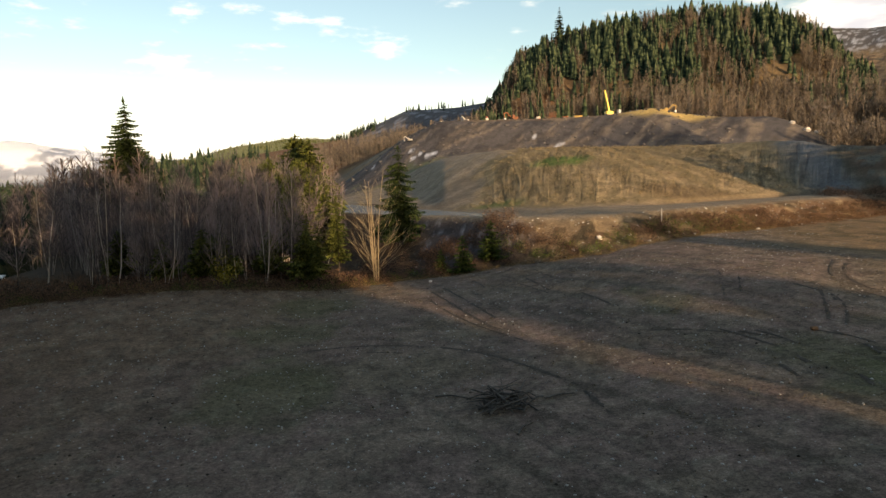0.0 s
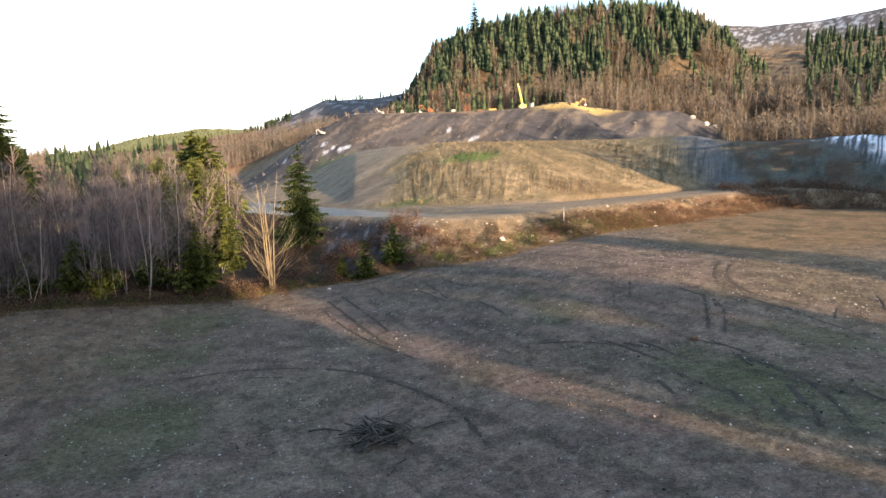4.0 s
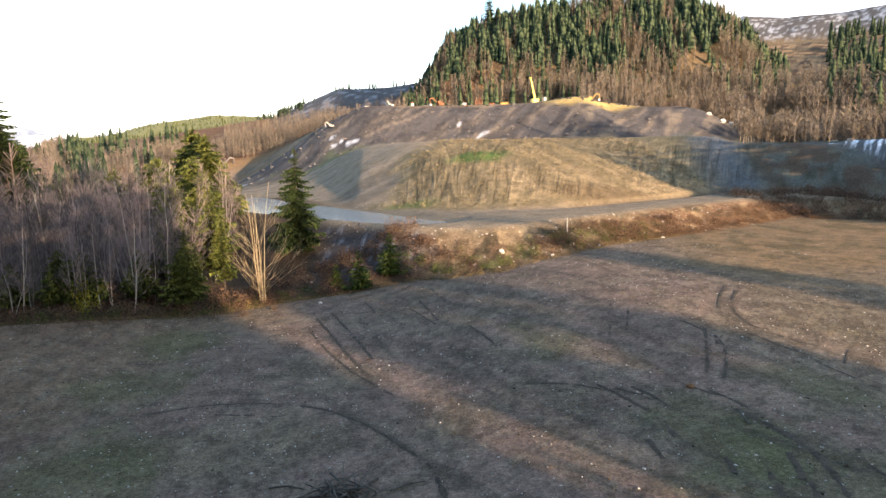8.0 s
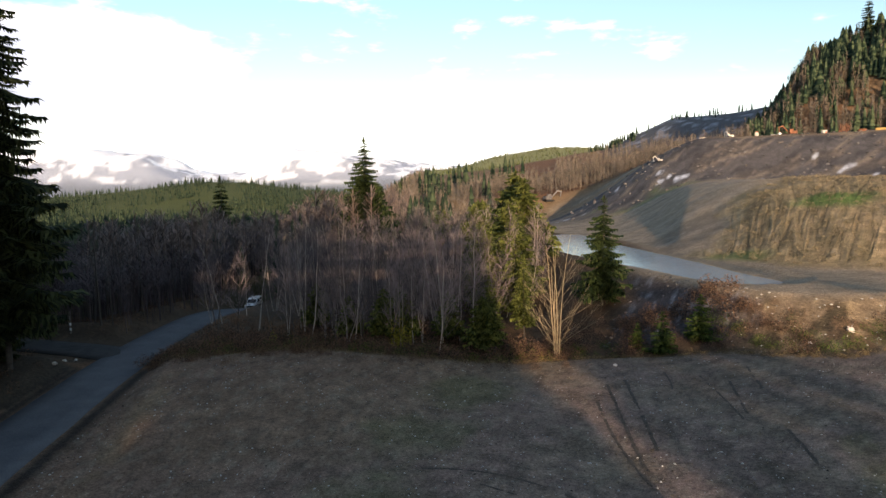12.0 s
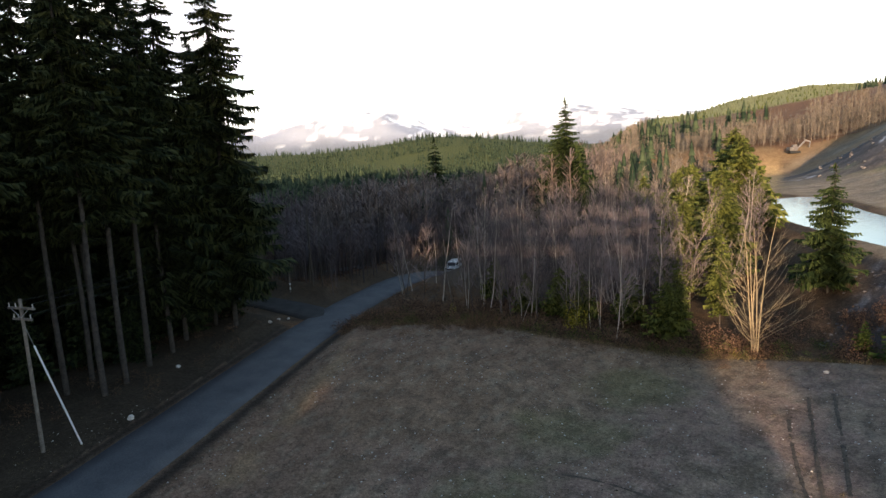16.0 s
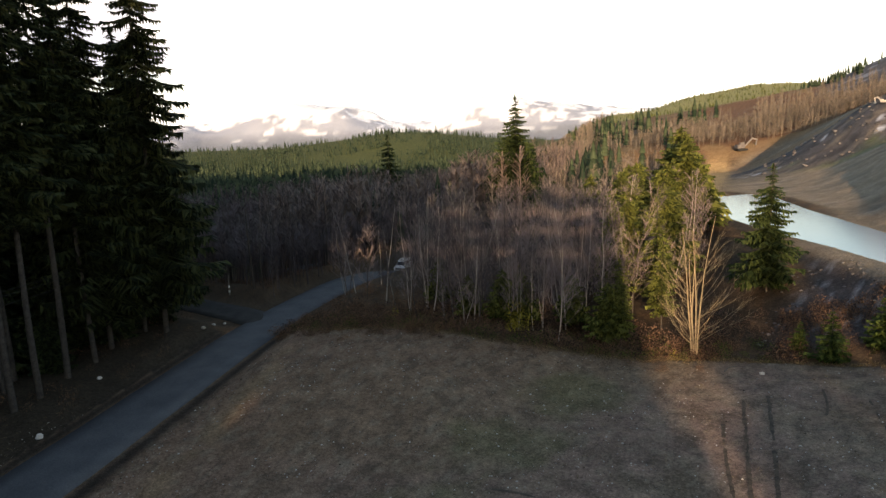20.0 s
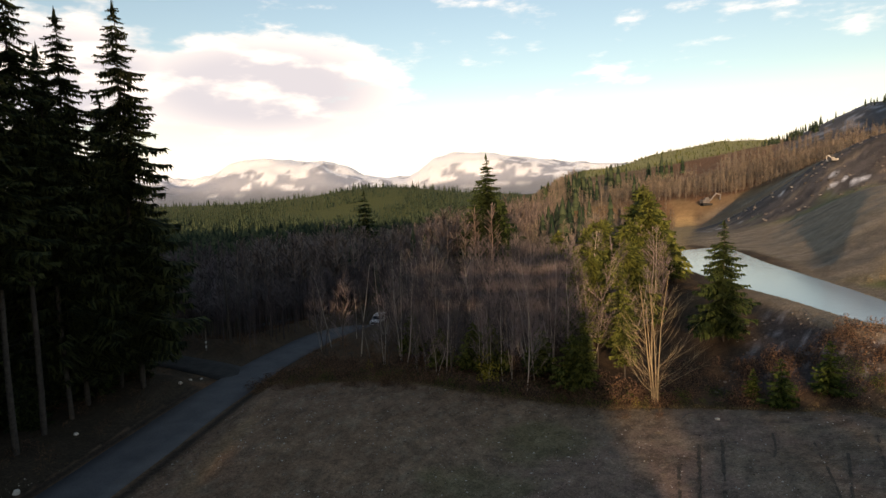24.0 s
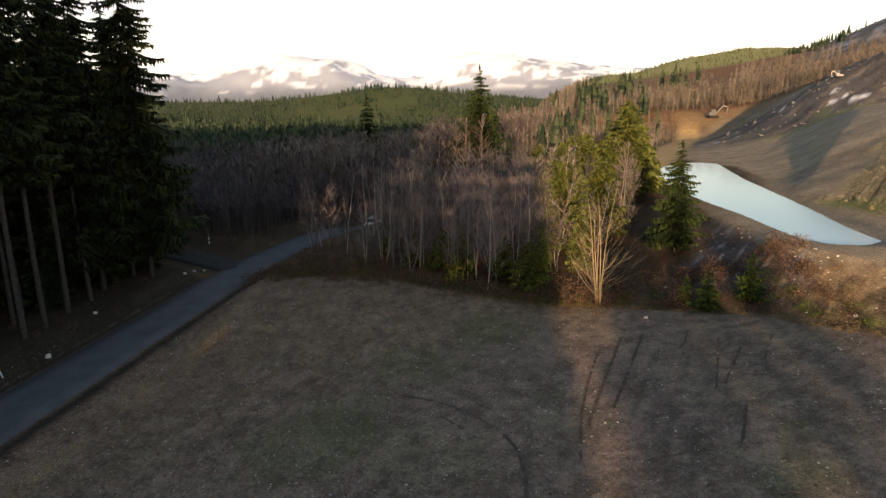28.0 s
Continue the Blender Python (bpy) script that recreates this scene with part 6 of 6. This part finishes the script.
def digger(x, y, rz, size, mat, label):
    ob = thing("excavator", *on_floor(x, y), rz, label, "excavator", "quarry machines")
    ob.matrix_basis = ob.matrix_basis @ Matrix.Scale(size, 4)
    crawler(ob, 3.6, 2.6, m_black)
    cab_ = part("cabin", boxed(-1.8, 0.9, -1.25, 1.25, 0.9, 2.1, bevel=0.12), mat, ob)
    part("cab", boxed(-0.2, 1.3, 0.1, 1.25, 1.2, 2.9, bevel=0.1), mat, ob)
    part("window", boxed(1.2, 1.34, 0.2, 1.15, 1.9, 2.75, bevel=0.02), m_glass, cab_)
    part("boom", extruded([(0.8, 1.5), (1.1, 1.3), (3.6, 3.9), (5.2, 3.5), (5.3, 3.9), (3.5, 4.5)], -0.5, -0.1, 0.04), mat, ob)
    part("arm", extruded([(5.0, 3.9), (5.4, 3.8), (5.0, 1.4), (4.7, 1.5)], -0.48, -0.12, 0.03), mat, ob)
    part("bucket", extruded([(4.5, 1.5), (5.2, 1.5), (5.4, 0.7), (4.6, 0.4), (4.1, 0.8)], -0.9, 0.3, 0.05), m_steel, ob)
    return ob


digger(88.5, 246.0, 0, 0.75, m_ochre, "dusty yellow excavator on the ochre sand heap")
digger(31.0, 252.5, 200, 0.8, m_timber, "rusty brown excavator by the quarry edge")
digger(12.0, 254.0, 120, 0.7, m_stone, "pale excavator at the rim of the floor")
digger(-9.0, 225.0, 160, 0.45, m_stone, "small pale excavator on the dark slope")
digger(-60.5, 285.5, 40, 1.15, m_dark_stone, "dark excavator on the far track")
silo = thing("silo", *on_floor(20.5, 253.5), 0, "pale silo with a red cap at the quarry", "silo")
silo.matrix_basis = silo.matrix_basis @ Matrix.Scale(0.7, 4)
part("tank", boxed(-0.8, 0.8, -0.8, 0.8, 0.8, 2.6, bevel=0.3), m_stone, silo)
part("roof", boxed(-0.5, 0.5, -0.5, 0.5, 2.6, 3.1, bevel=0.2), m_red, silo, "red cap")
for x in (-0.6, 0.6):
    for y in (-0.6, 0.6):
        part("leg", boxed(x - 0.1, x + 0.1, y - 0.1, y + 0.1, -0.2, 1.0), m_steel, silo)
hut = thing("site_hut", *on_floor(40.5, 252.0), 8, "pale site hut with a red door", "hut")
part("wall", boxed(-1.6, 1.6, -1.4, 1.4, 0.0, 2.9, bevel=0.05), m_stone, hut)
part("door", boxed(0.3, 1.2, -1.46, -1.38, 0.1, 2.1, bevel=0.02), m_red, hut, "red door")
part("roof", boxed(-1.75, 1.75, -1.55, 1.55, 2.88, 3.05, bevel=0.03), m_steel, hut)
hut.matrix_basis = hut.matrix_basis @ Matrix.Scale(0.45, 4)
stack = thing("timber_stack", *on_floor(46.0, 251.5), 0, "red-brown timbers leaning upright at the quarry", "timber")
for q in range(6):
    part("beam", rod((q * 0.5 - 1.5, 0, -0.2), (q * 0.5 - 0.9, 0.2, 3.2 - 0.3 * (q % 3)), 0.14, 0.12, 6), m_timber, stack)
for x, y, w, h, mat, lab in ((51, 250.5, 1.8, 1.1, m_timber, "rusty steel container at the quarry rim"), (56, 250.5, 3.0, 1.2, m_ochre, "low dusty container at the quarry rim"), (26, 253.3, 1.6, 0.8, m_stone, "pale concrete block by the quarry rim"), (3, 252, 1.8, 1.0, m_stone, "pale trailer at the quarry rim")):
    ob = part("container", boxed(-w / 2, w / 2, -1, 1, 0, h, bevel=0.06), mat)
    ob.matrix_basis = pose(x, y, float(ground(x, y)), 0, 0, x * 3)
    tagged(ob, lab, "container", "quarry containers")
for q, (x, y) in enumerate(((127, 218), (131, 219), (124, 222), (135, 216), (148, 190), (152, 188))):
    bm = bmesh.new()
    bmesh.ops.create_icosphere(bm, subdivisions=2, radius=1.2)
    for v in bm.verts:
        v.co = v.co * (0.9 + 0.5 * noise.noise(v.co * 1.3 + Vector((q * 5, 0, 0))))
        v.co.z *= 0.7
    ob = part("boulder", bm, m_stone)
    ob.matrix_basis = pose(x, y, float(ground(x, y)) + 0.4, 0, 0, q * 40)
    tagged(ob, "large pale rock on the rim of the fill", "boulder", "boulders")

# farmhouse far down in the valley
hx, hy = -309.0, 255.5
farm = thing("house", hx, hy, float(ground(hx, hy)) + 3.0, 40, "small white house among dark valley spruces", "house")
farm.matrix_basis = farm.matrix_basis @ Matrix.Scale(0.75, 4)
part("wall", boxed(-4, 4, -3, 3, -3.5, 4.4), m_white, farm)
part("roof", extruded([(-3.6, 4.3), (0, 6.6), (3.6, 4.3)], -4.3, 4.3), m_roof, farm).matrix_basis = pose(0, 0, 0, 0, 0, 90)
for x in (-2.2, 0.4, 2.4):
    part("window", boxed(x - 0.5, x + 0.5, -3.05, -2.97, 1.0, 2.4), m_glass, farm)
